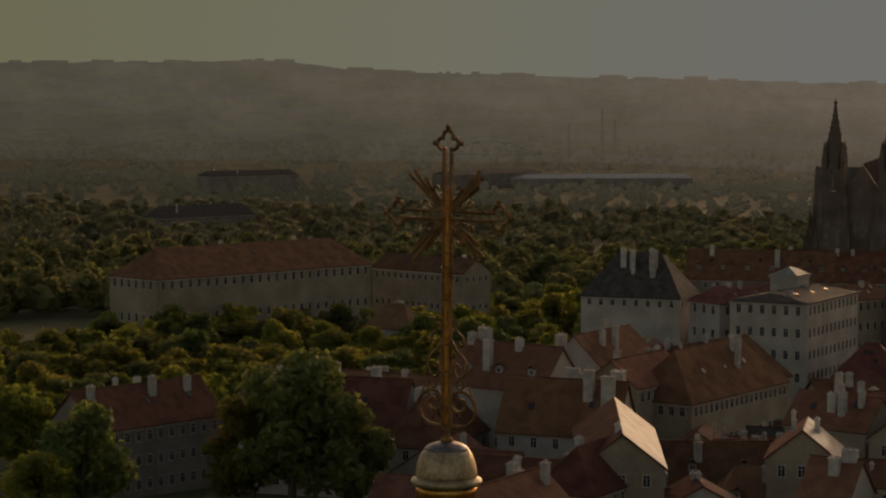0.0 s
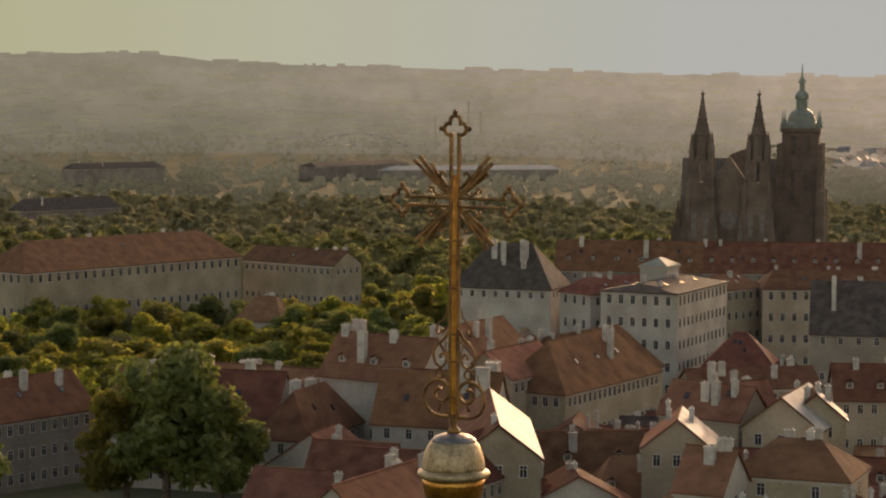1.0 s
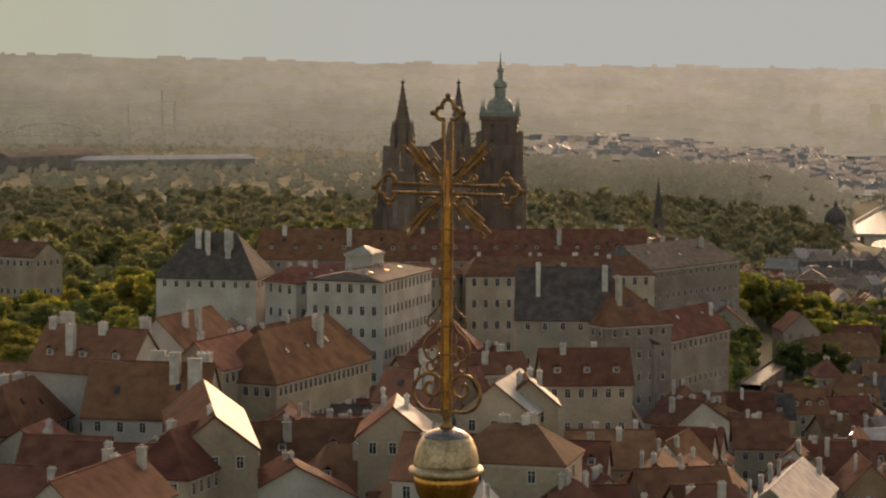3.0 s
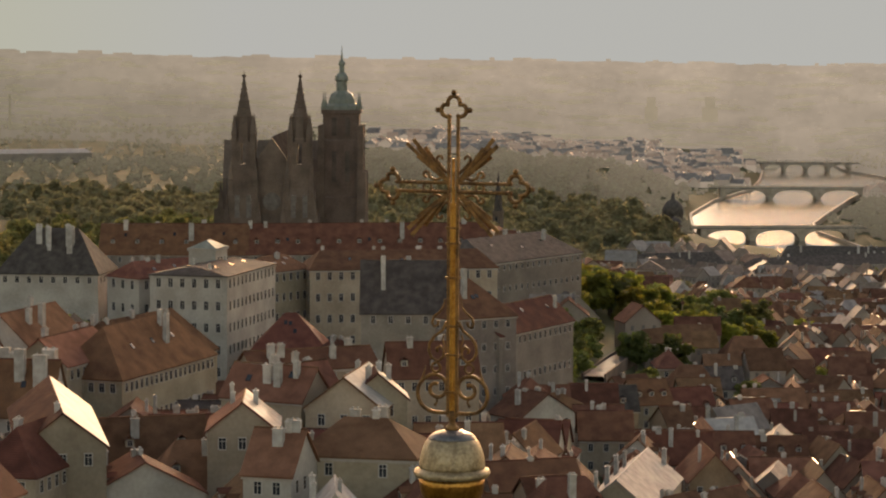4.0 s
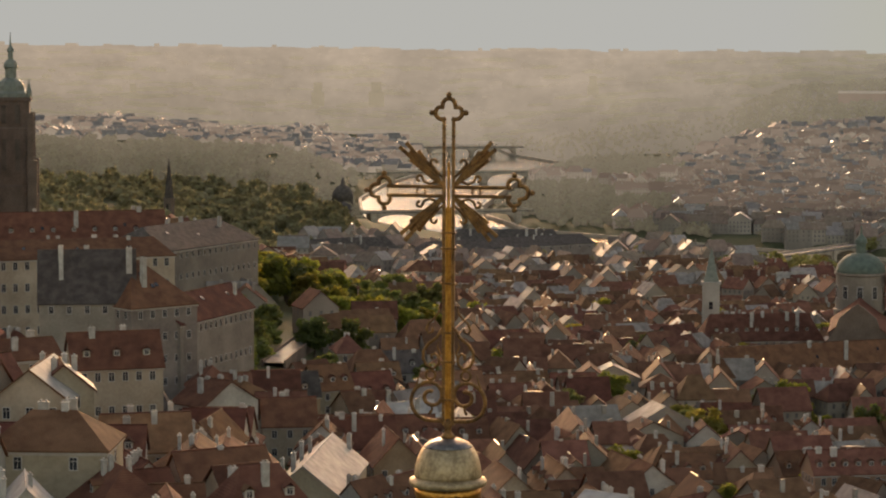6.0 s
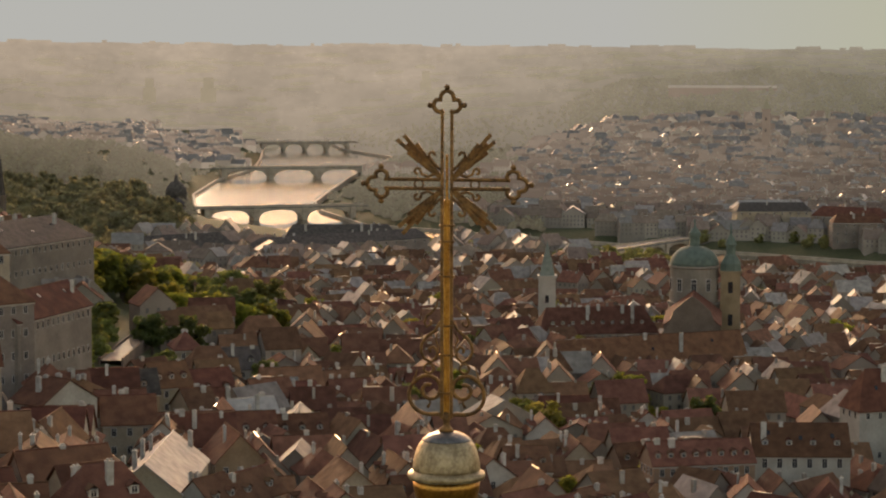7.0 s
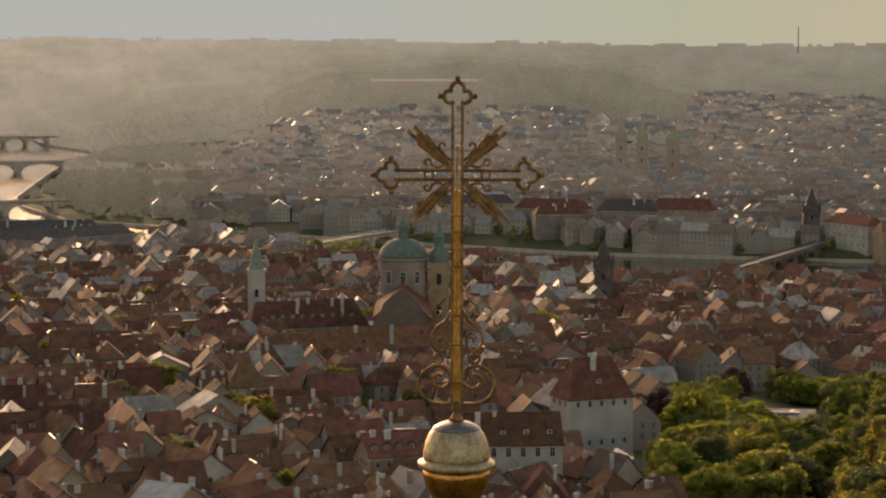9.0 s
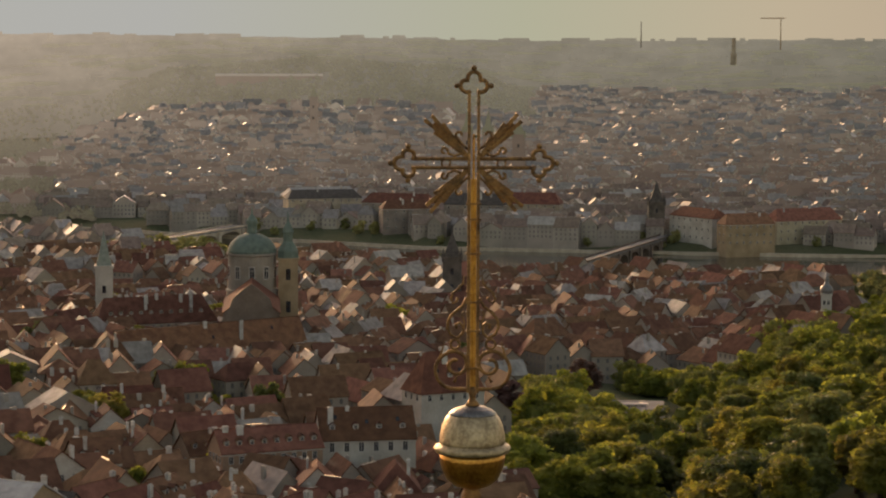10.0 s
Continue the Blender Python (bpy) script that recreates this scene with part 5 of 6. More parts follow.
part("deck", s, AB, "", plaster_white)
for i in range(2, 15):
    s = Soup()
    s.box(-64 + 8 * i - 0.2, -64 + 8 * i + 0.2, -0.2, 0.2, 0, 15.5 * (1 - (i / 8 - 1) ** 2))
    part("hanger", s, AB, "", plaster_white)
for x in (-66, 66):
    s = Soup()
    s.box(x - 3, x + 3, -4, 4, -22, -1.2)
    part("abutment", s, AB, "", plaster_grey)
# arcaded loggia below the great palace
LO = thing("loggia", "small arcaded stone loggia with a balustrade below the palace", "loggia", pose(511, 266, 73.5, 0, 0, -62.5), "palace gardens")
s = Soup()
s.box(-5.6, 5.6, -2.5, 2.5, -6, 6.5)
base = part("base", s, LO, "", plaster_grey)
for i in range(3):
    part("window", WIN_TALL, base, "", m=pose(-3.4 + 3.4 * i, -2.53, 3.6))
s = Soup()
s.box(-5.6, 5.6, 1.5, 2.5, 6.5, 12.4)
part("back_wall", s, LO, "", plaster_grey)
for i in range(4):
    s = Soup()
    s.box(-5.5 + 3.47 * i, -4.9 + 3.47 * i, -2.4, -1.8, 6.5, 10.2)
    part("pillar", s, LO, "", stone_pale)
for i in range(3):
    # round arch between two pillars, cut from a slab
    s = Soup()
    c, r, n = -3.47 + 3.47 * i, 1.43, 10
    vs = []
    for k in range(n + 1):
        a = math.pi * k / n
        for y in (-2.4, -1.8):
            vs += [(c - r * math.cos(a), y, 10.2 + r * math.sin(a) * 0.95), (c - r * math.cos(a) * (1.735 / r if k in (0, n) else 1.0), y, 12.0)]
    fs = []
    for k in range(n):
        o, q = k * 4, k * 4 + 4
        fs += [(o, q, q + 1, o + 1), (o + 3, q + 3, q + 2, o + 2), (o + 2, q + 2, q, o), (o + 1, q + 1, q + 3, o + 3)]
    s.add(vs, fs)
    part("arch", s, LO, "", stone_pale)
s = Soup()
s.box(-5.9, 5.9, -2.8, 2.8, 12.0, 12.5)
part("cornice", s, LO, "", stone_pale)
s = Soup()
for i in range(24):
    s.box(-5.6 + i * 0.475, -5.6 + i * 0.475 + 0.22, -2.6, -2.4, 12.5, 13.3)
s.box(-5.8, 5.8, -2.68, -2.32, 13.3, 13.5)
part("balustrade", s, LO, "", stone_pale)
# cobbled ramp climbing between the garden walls
ramp, rw = Soup(), (Soup(), Soup())
way = [Vector((630, 292.5)), Vector((652, 299)), Vector((690, 311)), Vector((724, 322))]
for p, q in zip(way, way[1:]):
    d = (q - p).normalized()
    nrm = Vector((-d.y, d.x))
    za, zb = ground_z(*p) + 1.4, ground_z(*q) + 1.4
    ramp.add([(*(p - nrm * 3.2), za), (*(q - nrm * 3.2), zb), (*(q + nrm * 3.2), zb), (*(p + nrm * 3.2), za)], [(0, 1, 2, 3)])
    for soup, a in ((rw[0], 3.2), (rw[1], -3.7)):
        u, v = p + nrm * a, q + nrm * a
        soup.add([(*u, za - 5), (*v, zb - 5), (*(v + nrm * 0.6), zb - 5), (*(u + nrm * 0.6), za - 5), (*u, za + 0.8), (*v, zb + 0.8), (*(v + nrm * 0.6), zb + 0.8), (*(u + nrm * 0.6), za + 0.8)],
                 [(3, 2, 1, 0), (0, 1, 5, 4), (1, 2, 6, 5), (2, 3, 7, 6), (3, 0, 4, 7), (4, 5, 6, 7)])
tagged(new("pavement", ramp.mesh("pavement", asphalt)), "cobbled ramp climbing to the castle", "ramp", kind="structure")
for soup in rw:
    tagged(new("garden_wall", soup.mesh("garden_wall", stone_dark)), "sooty stone parapet wall along the castle ramp", "wall", group="ramp walls")
for k in range(13):
    b, d = 64.7 + 0.11 * k, 620 + 9.5 * k
    q = at(b, d)
    claim(q.x, q.y, 4)

# parking yard between the trees, with a long white canopy roof
q = at(88.8, 850)
YD = Soup()
YD.box(-13, 13, -26, 26, -3, 0.4)
tagged(new("yard", YD.mesh("yard", asphalt)), "grey parking yard between hillside trees", "yard", kind="structure").matrix_world = pose(q.x, q.y, ground_z(q.x, q.y) + 0.6, 0, 0, -88.8)
CN = thing("canopy", "long white flat canopy roof on thin posts in the yard", "canopy", pose(q.x, q.y, ground_z(q.x, q.y) + 1.0, 0, 0, -88.8))
s = Soup()
s.box(-7, 7, -2.2, 2.2, 3.2, 3.6, 0, pose(0, -4, 0))
part("canopy_roof", s, CN, "", plaster_white)
for x in (-6, -2, 2, 6):
    s = Soup()
    s.box(x - 0.12, x + 0.12, -4.2, -3.95, 0, 3.2)
    part("post", s, CN, "", lead)


def parked_car(x, y, turn, paint, label):
    ob = thing("car", label, "car", pose(q.x, q.y, ground_z(q.x, q.y) + 1.0, 0, 0, -88.8) @ pose(x, y, 0, 0, 0, turn), "parked cars")
    s = Soup()
    s.box(-2.1, 2.1, -0.85, 0.85, 0.3, 0.85, 0, None, 0.96)
    part("body", s, ob, "", paint)
    s = Soup()
    s.box(-1.2, 1.3, -0.78, 0.78, 0.85, 1.4, 0, None, 0.78)
    part("cabin", s, ob, "", glass_dark)
    for u in (-1.3, 1.3):
        for v in (-0.8, 0.8):
            s = Soup()
            s.lathe([(0.32, -0.1), (0.32, 0.1)], 12, 0, pose(u, v, 0.32, 90))
            part("wheel", s, ob, "", stone_black)


for x, y, turn, paint, label in ((-3.5, 9, 5, plaster_white, "white parked car in the yard"), (1.0, 10, 3, lead, "dark grey parked car in the yard"), (4.5, 13, 88, lead, "dark parked car at the yard edge")):
    parked_car(x, y, turn, paint, label)
# little chapel on the wooded slope
q = at(93.55, 1000)
CH = thing("chapel_tower", "slim white chapel turret with a dark onion cap", "tower", pose(q.x, q.y, 30, 0, 0, -93))
s = Soup()
s.box(-2.2, 2.2, -2.2, 2.2, -6, 21.5)
s.box(-2.6, 2.6, -2.6, 2.6, 21.5, 22.2)
shaft = part("shaft", s, CH, "", plaster_white)
for x in (-0.9, 0.9):
    part("window", WIN, shaft, "", m=pose(x, -2.23, 18.5))
s = Soup()
s.lathe([(2.5, 22.2), (2.9, 23.6), (2.3, 25.2), (1.0, 26.2), (0.9, 27.6), (1.2, 28.2), (0.5, 29.4), (0.12, 31.5)], 12)
part("onion_cap", s, CH, "dark onion cap", lead, True)
# gardens that keep the view to the metal-roofed house and the pavilion open
for b0, b1, d0, d1 in ((65.4, 68.2, 372, 440), (58.9, 61.6, 440, 505)):
    for i in range(8):
        for j in range(8):
            q = at(b0 + (b1 - b0) * i / 7, d0 + (d1 - d0) * j / 7)
            claim(q.x, q.y, 5)


# ---------------------------------------------------------------- trees
def crown_arrays(rng, height, spread, lobes, cards, size, squash=0.8):
    """Leaf cards over a heap of lobes: vertices and quads."""
    cs, rs = [], []
    for i in range(lobes):
        a, u = rng.uniform(0, 2 * math.pi), i / max(lobes - 1, 1)
        z = height * (0.30 + 0.52 * u)
        r = spread * (0.66 - 0.5 * abs(u - 0.38)) * rng.uniform(0.35, 1.0)
        cs.append((r * math.cos(a), r * math.sin(a), z))
        rs.append(spread * rng.uniform(0.27, 0.42) * (1.0 - 0.3 * u))
    cs, rs = np.array(cs), np.array(rs)
    g = np.random.RandomState(rng.randrange(10 ** 6))
    w = rs ** 2 / np.sum(rs ** 2)
    pick = g.choice(lobes, cards, p=w)
    nrm = g.normal(size=(cards, 3))
    nrm /= np.linalg.norm(nrm, axis=1)[:, None]
    rad = rs[pick] * g.uniform(0.72, 1.08, cards)
    bumps = 1 + 0.16 * np.sin(nrm[:, 0] * 7 + pick) * np.sin(nrm[:, 1] * 6 + 2 * pick) + 0.1 * np.sin(nrm[:, 2] * 11)
    pos = cs[pick] + nrm * (rad * bumps)[:, None] * np.array([1, 1, squash])
    keep = np.ones(cards, bool)
    for c, r in zip(cs, rs):
        keep &= np.linalg.norm((pos - c) / np.array([1, 1, squash]), axis=1) > r * 0.66
    pos, nrm = pos[keep], nrm[keep]
    k = len(pos)
    up = nrm * 0.9 + g.normal(size=(k, 3)) * 0.75 + np.array([0, 0, 0.5])
    up /= np.linalg.norm(up, axis=1)[:, None]
    t = np.cross(up, g.normal(size=(k, 3)))
    t /= np.linalg.norm(t, axis=1)[:, None]
    b = np.cross(up, t)
    sz = size * g.uniform(0.55, 1.25, k)[:, None]
    v = np.stack([pos - t * sz, pos - b * sz * 0.55 + up * sz * 0.12, pos + t * sz, pos + b * sz * 0.55 + up * sz * 0.12], 1).reshape(-1, 3)
    return v, cs, rs


def leaf_mesh(v, name, mats):
    me = bpy.data.meshes.new(name)
    k = len(v) // 4
    me.from_pydata([tuple(p) for p in v], [], [tuple(range(4 * i, 4 * i + 4)) for i in range(k)])
    for m in mats:
        me.materials.append(m)
    return me


def tree_kind(seed, height, spread, lobes, cards, size, leaves, label):
    """The meshes of one kind of tree: trunk with limbs, inner mass and leaves."""
    rng = random.Random(seed)
    v, cs, rs = crown_arrays(rng, height, spread, lobes, cards, size)
    inner = Soup()
    for c, r in zip(cs, rs):
        rings = [(max(r * 0.56 * math.cos(math.pi * (k / 5 - 0.5)), 0.05), r * 0.47 * math.sin(math.pi * (k / 5 - 0.5))) for k in range(6)]
        inner.lathe(rings, 7, 0, Matrix.Translation(c), cap=False)
    k = len(v) // 4
    both = Soup()
    both.v = [tuple(p) for p in v]
    both.f = [tuple(range(4 * i, 4 * i + 4)) for i in range(k)]
    both.m = [0] * k
    both.add(inner.v, inner.f)
    crown = both.mesh("crown", leaves)
    t = Soup()
    t.tube([(0, 0, -2), (0.1, 0.05, height * 0.12), (0, 0.1, height * 0.3), (0.1, 0, height * 0.55)], [height * 0.032, height * 0.024, height * 0.018, height * 0.008], 8)
    for c in cs[:6]:
        t.tube([(0, 0, height * 0.22), tuple(np.array(c) * (0.55, 0.55, 0.8)), tuple(c)], [height * 0.012, height * 0.008, 0.04], 5)
    return crown, t.mesh("trunk", bark), label


def plant(kind, x, y, scale=1.0, z=None, rng=random, group="trees", wide=1.0):
    crown, trunk, label = kind
    m = pose(x, y, (ground_z(x, y) if z is None else z) - 0.3, 0, 0, rng.uniform(0, 360)) @ Matrix.Diagonal((scale * wide, scale * wide * rng.uniform(0.9, 1.1), scale * rng.uniform(0.85, 1.12), 1))
    ob = thing("tree", label, "tree", m, group)
    part("trunk", trunk, ob)
    part("crown", crown, ob)
    return ob


FRESH = [tree_kind(s, 15, 6.4, 20, 3600, 0.5, leaf_fresh, "broad-crowned tree in fresh yellow-green spring leaf") for s in (11, 12, 13)]
DEEP = [tree_kind(s, 16, 6.0, 20, 3600, 0.5, leaf_deep, "tall dense tree in deep green leaf") for s in (21, 22, 23)]
COPPER = [tree_kind(31, 14, 5.6, 17, 3000, 0.5, leaf_copper, "dark copper-leaved beech tree")]
MID_FRESH = [tree_kind(s, 14, 5.8, 14, 1500, 0.72, leaf_fresh, "round tree in fresh spring leaf") for s in (41, 42)]
MID_DEEP = [tree_kind(s, 15, 5.6, 14, 1500, 0.72, leaf_deep, "dense tree in deep green leaf") for s in (51, 52)]
YOUNG = [tree_kind(61, 9, 3.6, 7, 1100, 0.45, leaf_fresh, "small bright spring tree between the roofs")]

rng = random.Random(5)


def grove(b0, b1, d0, d1, count, kinds, lo, hi, gap, group, clear=True, wide=1.0):
    done, tries = 0, 0
    while done < count and tries < count * 30:
        tries += 1
        d = math.sqrt(rng.uniform(d0 * d0, d1 * d1))
        p = at(rng.uniform(b0, b1), d)
        if clear and not is_free(p.x, p.y, gap):
            continue
        claim(p.x, p.y, gap)
        plant(rng.choice(kinds), p.x, p.y, rng.uniform(lo, hi), rng=rng, group=group, wide=wide)
        done += 1


# the great tree by the monastery lane, and its neighbours
for b, d, s, k in ((43.0, 385, 2.0, DEEP[0]), (42.0, 392, 1.5, FRESH[1]), (44.4, 378, 1.5, DEEP[1]), (37.6, 455, 1.5, DEEP[2]), (36.2, 440, 1.4, FRESH[0]), (48.0, 322, 0.85, FRESH[2]), (37.7, 378, 1.45, DEEP[1]), (36.6, 368, 1.3, FRESH[1])):
    p = at(b, d)
    plant(k, p.x, p.y, s, rng=rng, group="lane trees", wide=1.1)
    claim(p.x, p.y, 9 * s)
grove(38.5, 47.5, 635, 705, 30, FRESH + FRESH + DEEP, 1.15, 1.35, 6.4, "park trees", wide=1.25)
grove(35.5, 42.5, 470, 640, 46, FRESH + FRESH + DEEP, 0.95, 1.25, 6.6, "park trees", wide=1.4)
grove(42.5, 50.0, 540, 745, 36, FRESH + FRESH + DEEP, 0.9, 1.15, 6.0, "park trees", wide=1.45)
grove(47.5, 54.0, 650, 830, 32, FRESH + FRESH + DEEP, 1.05, 1.35, 5.6, "park trees", wide=1.3)
# castle gardens on the southern slope
grove(64.5, 69.0, 850, 985, 40, MID_FRESH + MID_FRESH + MID_DEEP, 1.1, 1.4, 5.6, "castle garden trees", wide=1.35)
for i in range(24):
    for j in range(14):
        q = at(64.3 + 0.2 * i, 800 + 15 * j)
        claim(q.x, q.y, 3)
grove(64.0, 66.5, 650, 770, 16, MID_DEEP, 0.8, 1.1, 5.0, "castle garden trees", wide=1.3)
grove(68.3, 69.4, 700, 760, 4, MID_DEEP, 0.8, 1.0, 4.5, "castle garden trees", wide=1.3)
# wooded hillside, with a parking yard left open in it
for i in range(5):
    for j in range(12):
        q = at(88.35 + 0.26 * i, 800 + 9 * j)
        claim(q.x, q.y, 5)
grove(85.9, 91.0, 600, 700, 32, FRESH + FRESH + FRESH + DEEP, 1.15, 1.5, 7.0, "hillside trees", wide=1.35)
grove(91.0, 97.0, 540, 740, 52, FRESH + FRESH + FRESH + FRESH + DEEP, 1.15, 1.6, 7.6, "hillside trees", wide=1.4)
for b, d, k in ((90.3, 705, 1.25), (85.7, 800, 1.3), (87.7, 885, 1.2)):
    p = at(b, d)
    claim(p.x, p.y, 7)
    plant(COPPER[0], p.x, p.y, k, rng=rng, group="hillside trees", wide=1.3)
# trees in courts and gardens of the lower town
for b, d, s in ((78.3, 800, 1.35), (77.9, 815, 1.25), (78.8, 792, 1.1), (75.8, 700, 1.25), (75.3, 712, 1.0), (73.8, 597, 1.0), (78.7, 600, 1.1), (80.2, 760, 1.1), (76.6, 560, 0.85), (69.8, 640, 0.8), (70.5, 800, 1.1), (81.0, 830, 1.0), (73.5, 760, 1.1), (72.6, 980, 1.1), (83.5, 1000, 1.1), (78.6, 1130, 1.2), (76.0, 1150, 1.2)):
    p = at(b, d)
    claim(p.x, p.y, 8)
    plant(rng.choice(YOUNG + FRESH + FRESH), p.x, p.y, s, rng=rng, group="courtyard trees", wide=1.25)
    # the low court in front of it
    for k in (12, 22):
        q = at(b, d - k)
        claim(q.x, q.y, 5)
for b, d, s in ((67.0, 760, 1.0), (69.2, 900, 1.0), (70.2, 1010, 1.1), (71.6, 880, 0.9), (72.4, 700, 0.9), (74.2, 920, 1.0), (75.4, 700, 0.9), (76.8, 960, 1.0), (77.2, 800, 0.9), (79.8, 760, 0.9), (80.6, 1120, 1.1), (82.4, 700, 0.9), (83.0, 1100, 1.1), (84.6, 960, 1.0), (73.2, 1150, 1.1), (68.2, 1080, 1.1)):
    p = at(b, d)
    claim(p.x, p.y, 7)
    plant(rng.choice(MID_FRESH + MID_DEEP), p.x, p.y, s * 1.25, rng=rng, group="courtyard trees", wide=1.25)



def woods(name, label, spots, size=3.0, cards=150, leaves=None, heart=0.76):
    """Far trees joined into one object, too many to count."""
    vs, cores = [], []
    g = random.Random(len(spots))
    shapes = [crown_arrays(g, 14, 6.4, 10, cards, size)[0] for _ in range(4)]
    for x, y, s in spots:
        v = shapes[g.randrange(4)] * (s * g.uniform(0.8, 1.2)) * np.array([1, 1, 0.85])
        a = g.uniform(0, 6.28)
        R = np.array([[math.cos(a), -math.sin(a), 0], [math.sin(a), math.cos(a), 0], [0, 0, 1]])
        foot = np.array([x, y, ground_z(x, y) - 2.0])
        vs.append(v @ R.T + foot)
        # a filled heart of the crown
        quads = []
        for i in range(8):
            for j in range(4):
                q = []
                for u, w in ((i, j), (i + 1, j), (i + 1, j + 1), (i, j + 1)):
                    th, ph = 2 * math.pi * u / 8, math.pi * (w / 4 - 0.5)
                    bump = 1 + 0.12 * math.sin(3 * th + x)
                    q.append((4.6 * bump * math.cos(ph) * math.cos(th), 4.6 * bump * math.cos(ph) * math.sin(th), 7.4 + 4.4 * math.sin(ph)))
                quads += q
        cores.append(np.array(quads) * (s * heart) + foot)
    me = leaf_mesh(np.concatenate(vs + cores), name, [leaves or s_wood])
    return tagged(new(name, me), label, "woods", kind="stuff")


def scatter(b0, b1, d0, d1, count, lo, hi, gap=0.0, bank=14):
    out = []
    for _ in range(count):
        d = math.sqrt(rng.uniform(d0 * d0, d1 * d1))
        p = at(rng.uniform(b0, b1), d)
        if 1250 < p.x and river_off(p.x, p.y) < bank:
            continue
        if gap and not is_free(p.x, p.y, gap):
            continue
        out.append((p.x, p.y, rng.uniform(lo, hi)))
    return out


woods("park_woods", "mixed park woods in spring leaf behind the palaces", scatter(34, 57, 850, 1250, 420, 1.1, 1.7, 4.0), 0.95, 1100)
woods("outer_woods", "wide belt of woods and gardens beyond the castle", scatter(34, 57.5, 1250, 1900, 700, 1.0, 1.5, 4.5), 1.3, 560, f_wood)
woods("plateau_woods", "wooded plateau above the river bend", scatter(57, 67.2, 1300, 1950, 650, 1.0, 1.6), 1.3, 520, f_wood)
# haze is painted into these leaves as emission
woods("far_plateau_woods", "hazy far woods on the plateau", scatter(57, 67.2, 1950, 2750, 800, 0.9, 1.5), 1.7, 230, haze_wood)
woods("quay_trees", "rows of trees along the quays and islands", scatter(72, 83, 1250, 1520, 220, 0.7, 1.2, 5.0) + scatter(83, 98, 1250, 1430, 200, 0.6, 1.0, 5.0) + scatter(69.5, 79, 1540, 1650, 150, 0.9, 1.4), 1.6, 190)
woods("far_bank_trees", "trees along the far quay of the river", scatter(70, 97, 1640, 1830, 420, 0.6, 1.05), 1.6, 160)
for name, leaves, k in (("hillside_woods", leaf_deep, 0.5), ("fresh_hillside_woods", leaf_fresh, 1.2)):
    spots = scatter(86.2, 88.2, 715, 880, int(34 * k), 1.15, 1.5, 5.0) + scatter(88.2, 91.5, 715, 935, int(60 * k), 0.95, 1.3, 5.0) + scatter(91.5, 99, 740, 1000, int(130 * k), 1.1, 1.5, 5.0) + scatter(92.2, 99, 940, 1200, int(100 * k), 0.8, 1.1, 5.0)
    woods(name, "deep green woods on the slope above the town" if k < 1 else "fresh yellow-green woods on the slope above the town", spots, 0.6, 1500, leaves, 0.72)
for i in range(30):
    for j in range(26):
        q = at(86.2 + 0.2 * i, 712 + 9 * j)
        claim(q.x, q.y, 3)
# leaves from here on glow faintly, imitating haze
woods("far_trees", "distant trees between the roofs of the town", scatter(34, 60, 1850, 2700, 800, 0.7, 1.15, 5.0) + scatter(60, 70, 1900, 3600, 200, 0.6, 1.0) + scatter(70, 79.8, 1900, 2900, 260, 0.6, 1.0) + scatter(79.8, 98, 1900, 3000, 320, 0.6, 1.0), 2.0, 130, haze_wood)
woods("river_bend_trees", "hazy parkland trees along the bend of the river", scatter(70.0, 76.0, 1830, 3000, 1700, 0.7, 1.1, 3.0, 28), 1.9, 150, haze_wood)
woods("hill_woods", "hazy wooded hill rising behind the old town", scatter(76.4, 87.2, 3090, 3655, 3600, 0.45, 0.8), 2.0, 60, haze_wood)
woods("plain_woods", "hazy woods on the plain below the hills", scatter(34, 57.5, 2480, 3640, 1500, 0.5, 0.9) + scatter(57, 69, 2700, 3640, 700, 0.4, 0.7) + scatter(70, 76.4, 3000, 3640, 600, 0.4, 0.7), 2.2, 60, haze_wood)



# ---------------------------------------------------------------- town between the landmarks
rng = random.Random(77)
LIMIT = 760
near_count = 0
town = [Soup() for _ in range(4)]


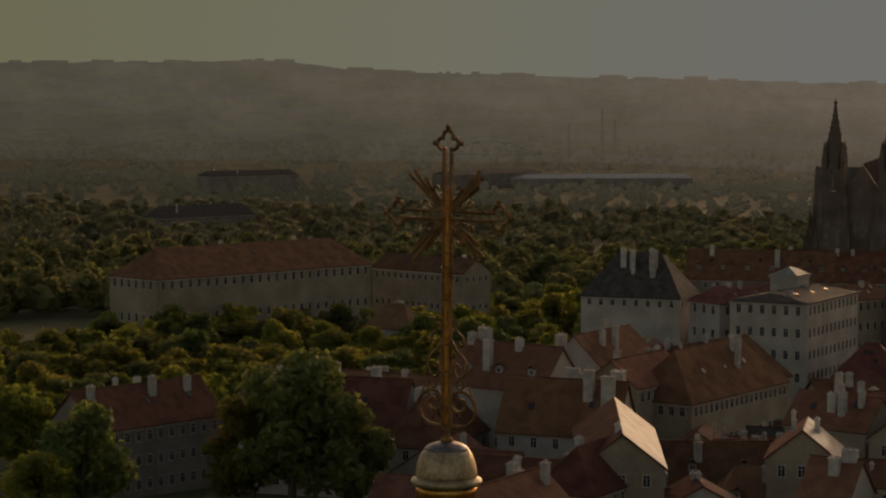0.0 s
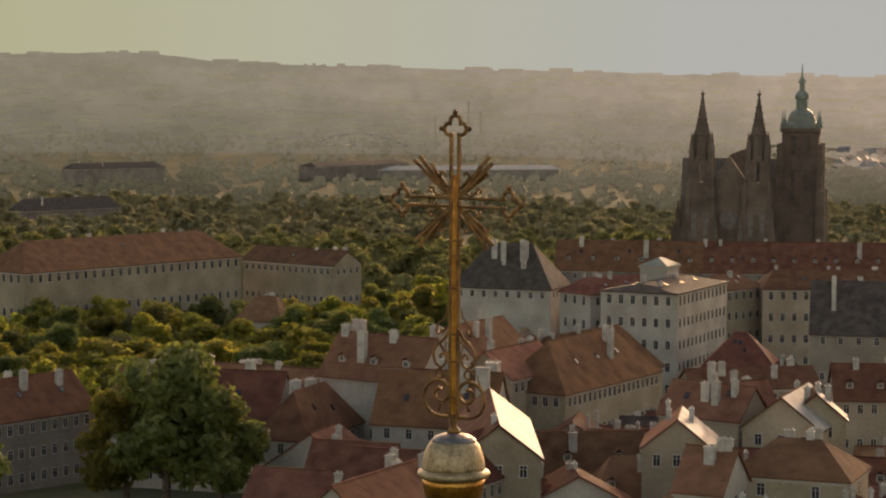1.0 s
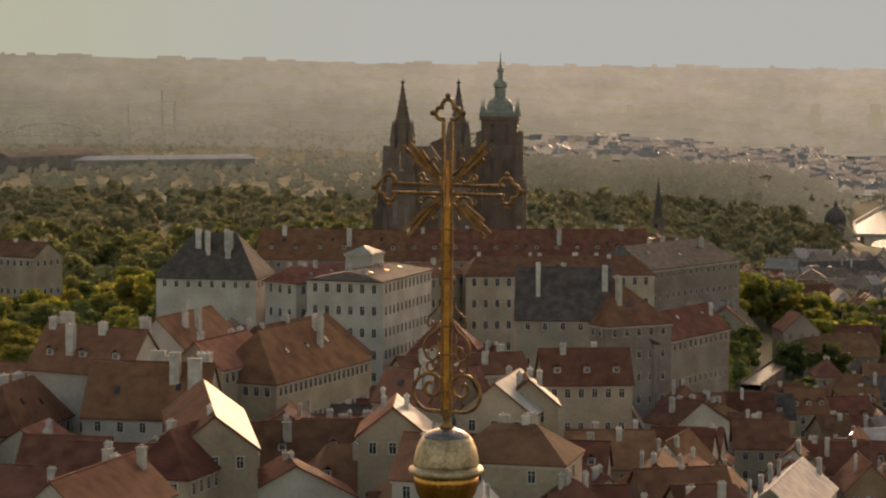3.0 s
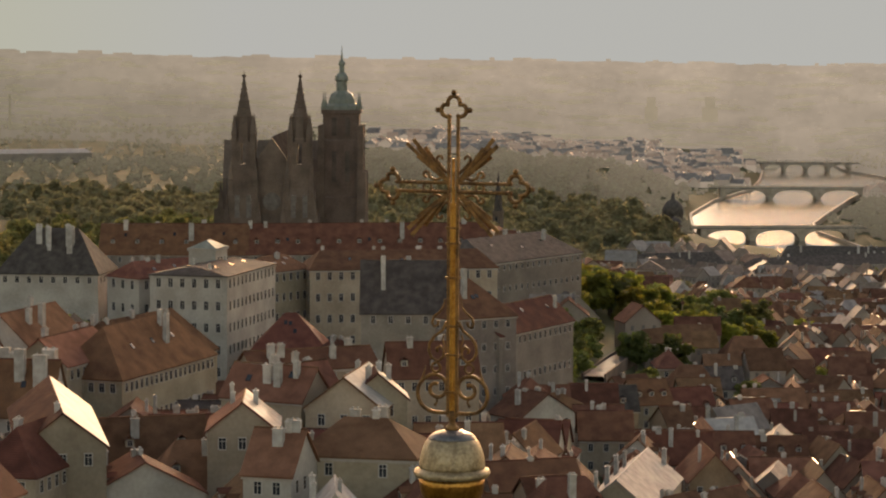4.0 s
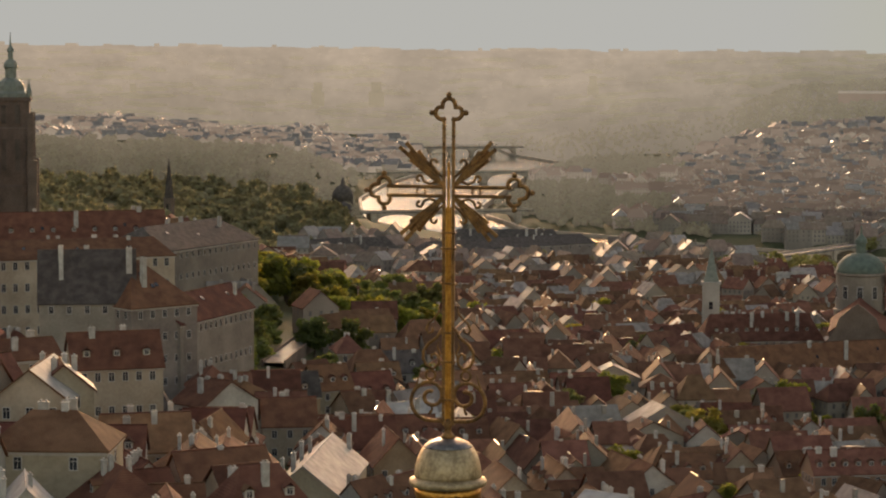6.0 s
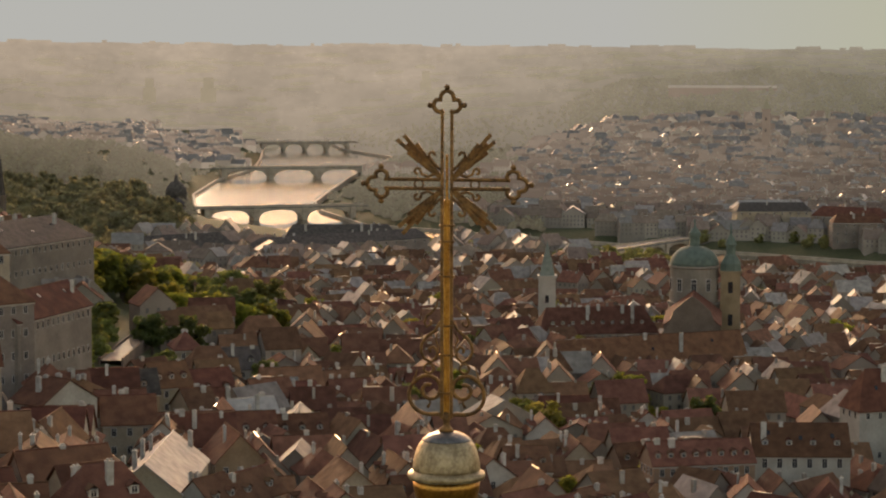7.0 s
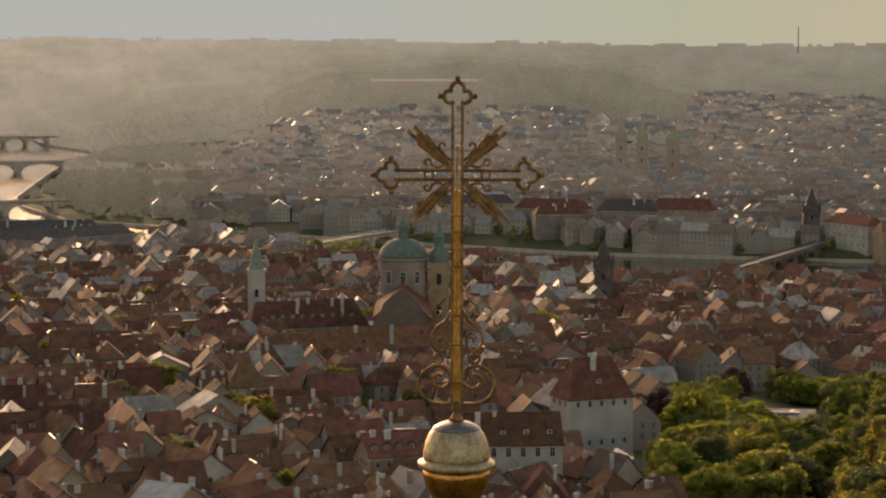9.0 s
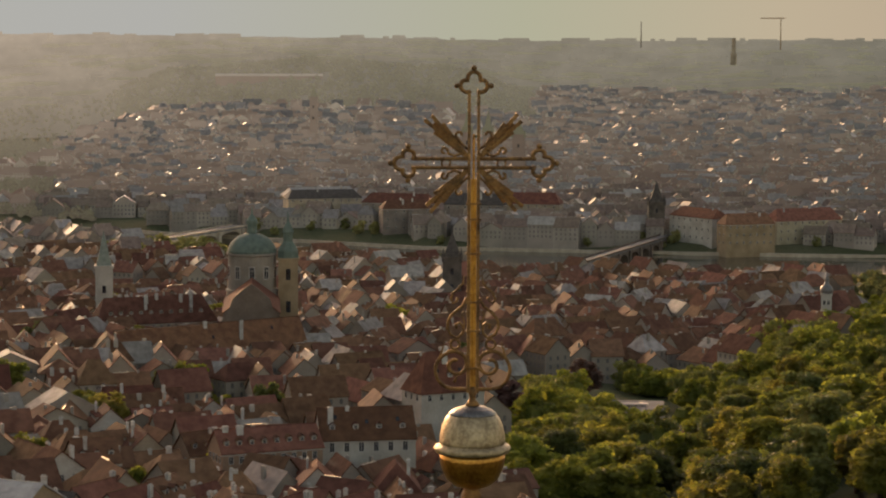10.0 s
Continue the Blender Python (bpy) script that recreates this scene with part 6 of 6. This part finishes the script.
def quarter(b0, b1, d0, d1, density=1.0, tall=1.0, red=0.85, slot=0, windows=True, size=1.0, avoid=4.5, along=False):
    """Fills a sector with short terraces of houses, ridge by ridge."""
    global near_count
    area = radians(b1 - b0) * (d1 * d1 - d0 * d0) / 2
    blocks = int(area / (3600 * size * size) * density)
    for _ in range(blocks):
        d = math.sqrt(rng.uniform(d0 * d0, d1 * d1))
        c = at(rng.uniform(b0, b1), d)
        if 1250 < c.x and river_off(c.x, c.y) < 40:
            continue
        turn = rng.choice((-62, -50, 28, 35, -20, 15)) + rng.uniform(-8, 8)
        if along:
            # long street fronts across the slope
            turn = -math.degrees(math.atan2(c.x, c.y)) + rng.choice((-14, -4, 3, 10, 24, 78))
        rows = rng.choice((2, 3, 3))
        for r in range(rows):
            x = -30.0 * size
            while x < 30 * size:
                w = rng.uniform(8, 19) * size
                dep = rng.uniform(9.5, 14) * size
                q = c + Vector((math.cos(radians(turn)) * (x + w / 2) - math.sin(radians(turn)) * (r - 1) * 20 * size, math.sin(radians(turn)) * (x + w / 2) + math.cos(radians(turn)) * (r - 1) * 20 * size, 0))
                x += w + (rng.uniform(2, 9) if rng.random() < 0.25 else 0.1)
                if not is_free(q.x, q.y, avoid * size):
                    continue
                bq = math.degrees(math.atan2(q.x, q.y))
                dq = math.hypot(q.x, q.y)
                if not (b0 - 1 < bq < b1 + 1 and d0 - 30 < dq < d1 + 60):
                    continue
                cross = rng.random() < 0.3
                h = rng.uniform(7.5, 13.5) * tall
                rh = min(w, dep) * rng.uniform(0.42, 0.58) if not cross else min(w, dep) * 0.45
                hip = rng.choice((0, 0, 0, 0.0, dep * 0.35))
                gz = ground_z(q.x, q.y)
                rot = turn + (90 if cross else 0) + (180 if rng.random() < 0.5 else 0)
                # fronts look towards the lower ground and the street
                m = pose(q.x, q.y, gz, 0, 0, rot)
                if (m.to_3x3() @ Vector((0, -1, 0))).dot(Vector((q.x, q.y, 0))) > 0:
                    m = pose(q.x, q.y, gz, 0, 0, rot + 180)
                if cross:
                    w2, d2 = dep, w
                else:
                    w2, d2 = w, dep
                if dq < LIMIT and near_count < 190:
                    near_count += 1
                    roof = rng.choices(("red", "brown", "slate", "tin"), (0.52, 0.40, 0.05, 0.03))[0]
                    wall = rng.choices(("white", "cream", "ochre", "grey"), (0.35, 0.34, 0.13, 0.18))[0]
                    house(m, w2, d2, h, rh, roof, wall, hip, rng.choice((1, 1, 2, 3)), rng.choice((0, 0, 2, 3)) if w2 > 8 else 0, rng=rng, step=rng.uniform(2.8, 3.6), show=2, stack=0.85)
                else:
                    roof = 1 if rng.random() < red else 2
                    house_into(town[slot], m, w2, d2, h, rh, hip, roof, rng, windows)
                    claim(q.x, q.y, avoid * size)


quarter(47.5, 62.0, 400, 600, 1.7, 0.8)
quarter(46, 66, 310, 410, 1.7, 0.8)
quarter(60, 70, 400, 600, 2.2, 0.8)
quarter(66, 85.5, 480, 760, 3.2, 0.85, avoid=4.2)
quarter(63.5, 90, 760, 1280, 3.0, 1.0, avoid=4.2)
quarter(89.5, 93.4, 945, 1370, 3.0, 0.9)
quarter(69, 83, 1280, 1520, 1.6, 1.1)
quarter(83, 90, 1280, 1400, 1.6, 1.1)
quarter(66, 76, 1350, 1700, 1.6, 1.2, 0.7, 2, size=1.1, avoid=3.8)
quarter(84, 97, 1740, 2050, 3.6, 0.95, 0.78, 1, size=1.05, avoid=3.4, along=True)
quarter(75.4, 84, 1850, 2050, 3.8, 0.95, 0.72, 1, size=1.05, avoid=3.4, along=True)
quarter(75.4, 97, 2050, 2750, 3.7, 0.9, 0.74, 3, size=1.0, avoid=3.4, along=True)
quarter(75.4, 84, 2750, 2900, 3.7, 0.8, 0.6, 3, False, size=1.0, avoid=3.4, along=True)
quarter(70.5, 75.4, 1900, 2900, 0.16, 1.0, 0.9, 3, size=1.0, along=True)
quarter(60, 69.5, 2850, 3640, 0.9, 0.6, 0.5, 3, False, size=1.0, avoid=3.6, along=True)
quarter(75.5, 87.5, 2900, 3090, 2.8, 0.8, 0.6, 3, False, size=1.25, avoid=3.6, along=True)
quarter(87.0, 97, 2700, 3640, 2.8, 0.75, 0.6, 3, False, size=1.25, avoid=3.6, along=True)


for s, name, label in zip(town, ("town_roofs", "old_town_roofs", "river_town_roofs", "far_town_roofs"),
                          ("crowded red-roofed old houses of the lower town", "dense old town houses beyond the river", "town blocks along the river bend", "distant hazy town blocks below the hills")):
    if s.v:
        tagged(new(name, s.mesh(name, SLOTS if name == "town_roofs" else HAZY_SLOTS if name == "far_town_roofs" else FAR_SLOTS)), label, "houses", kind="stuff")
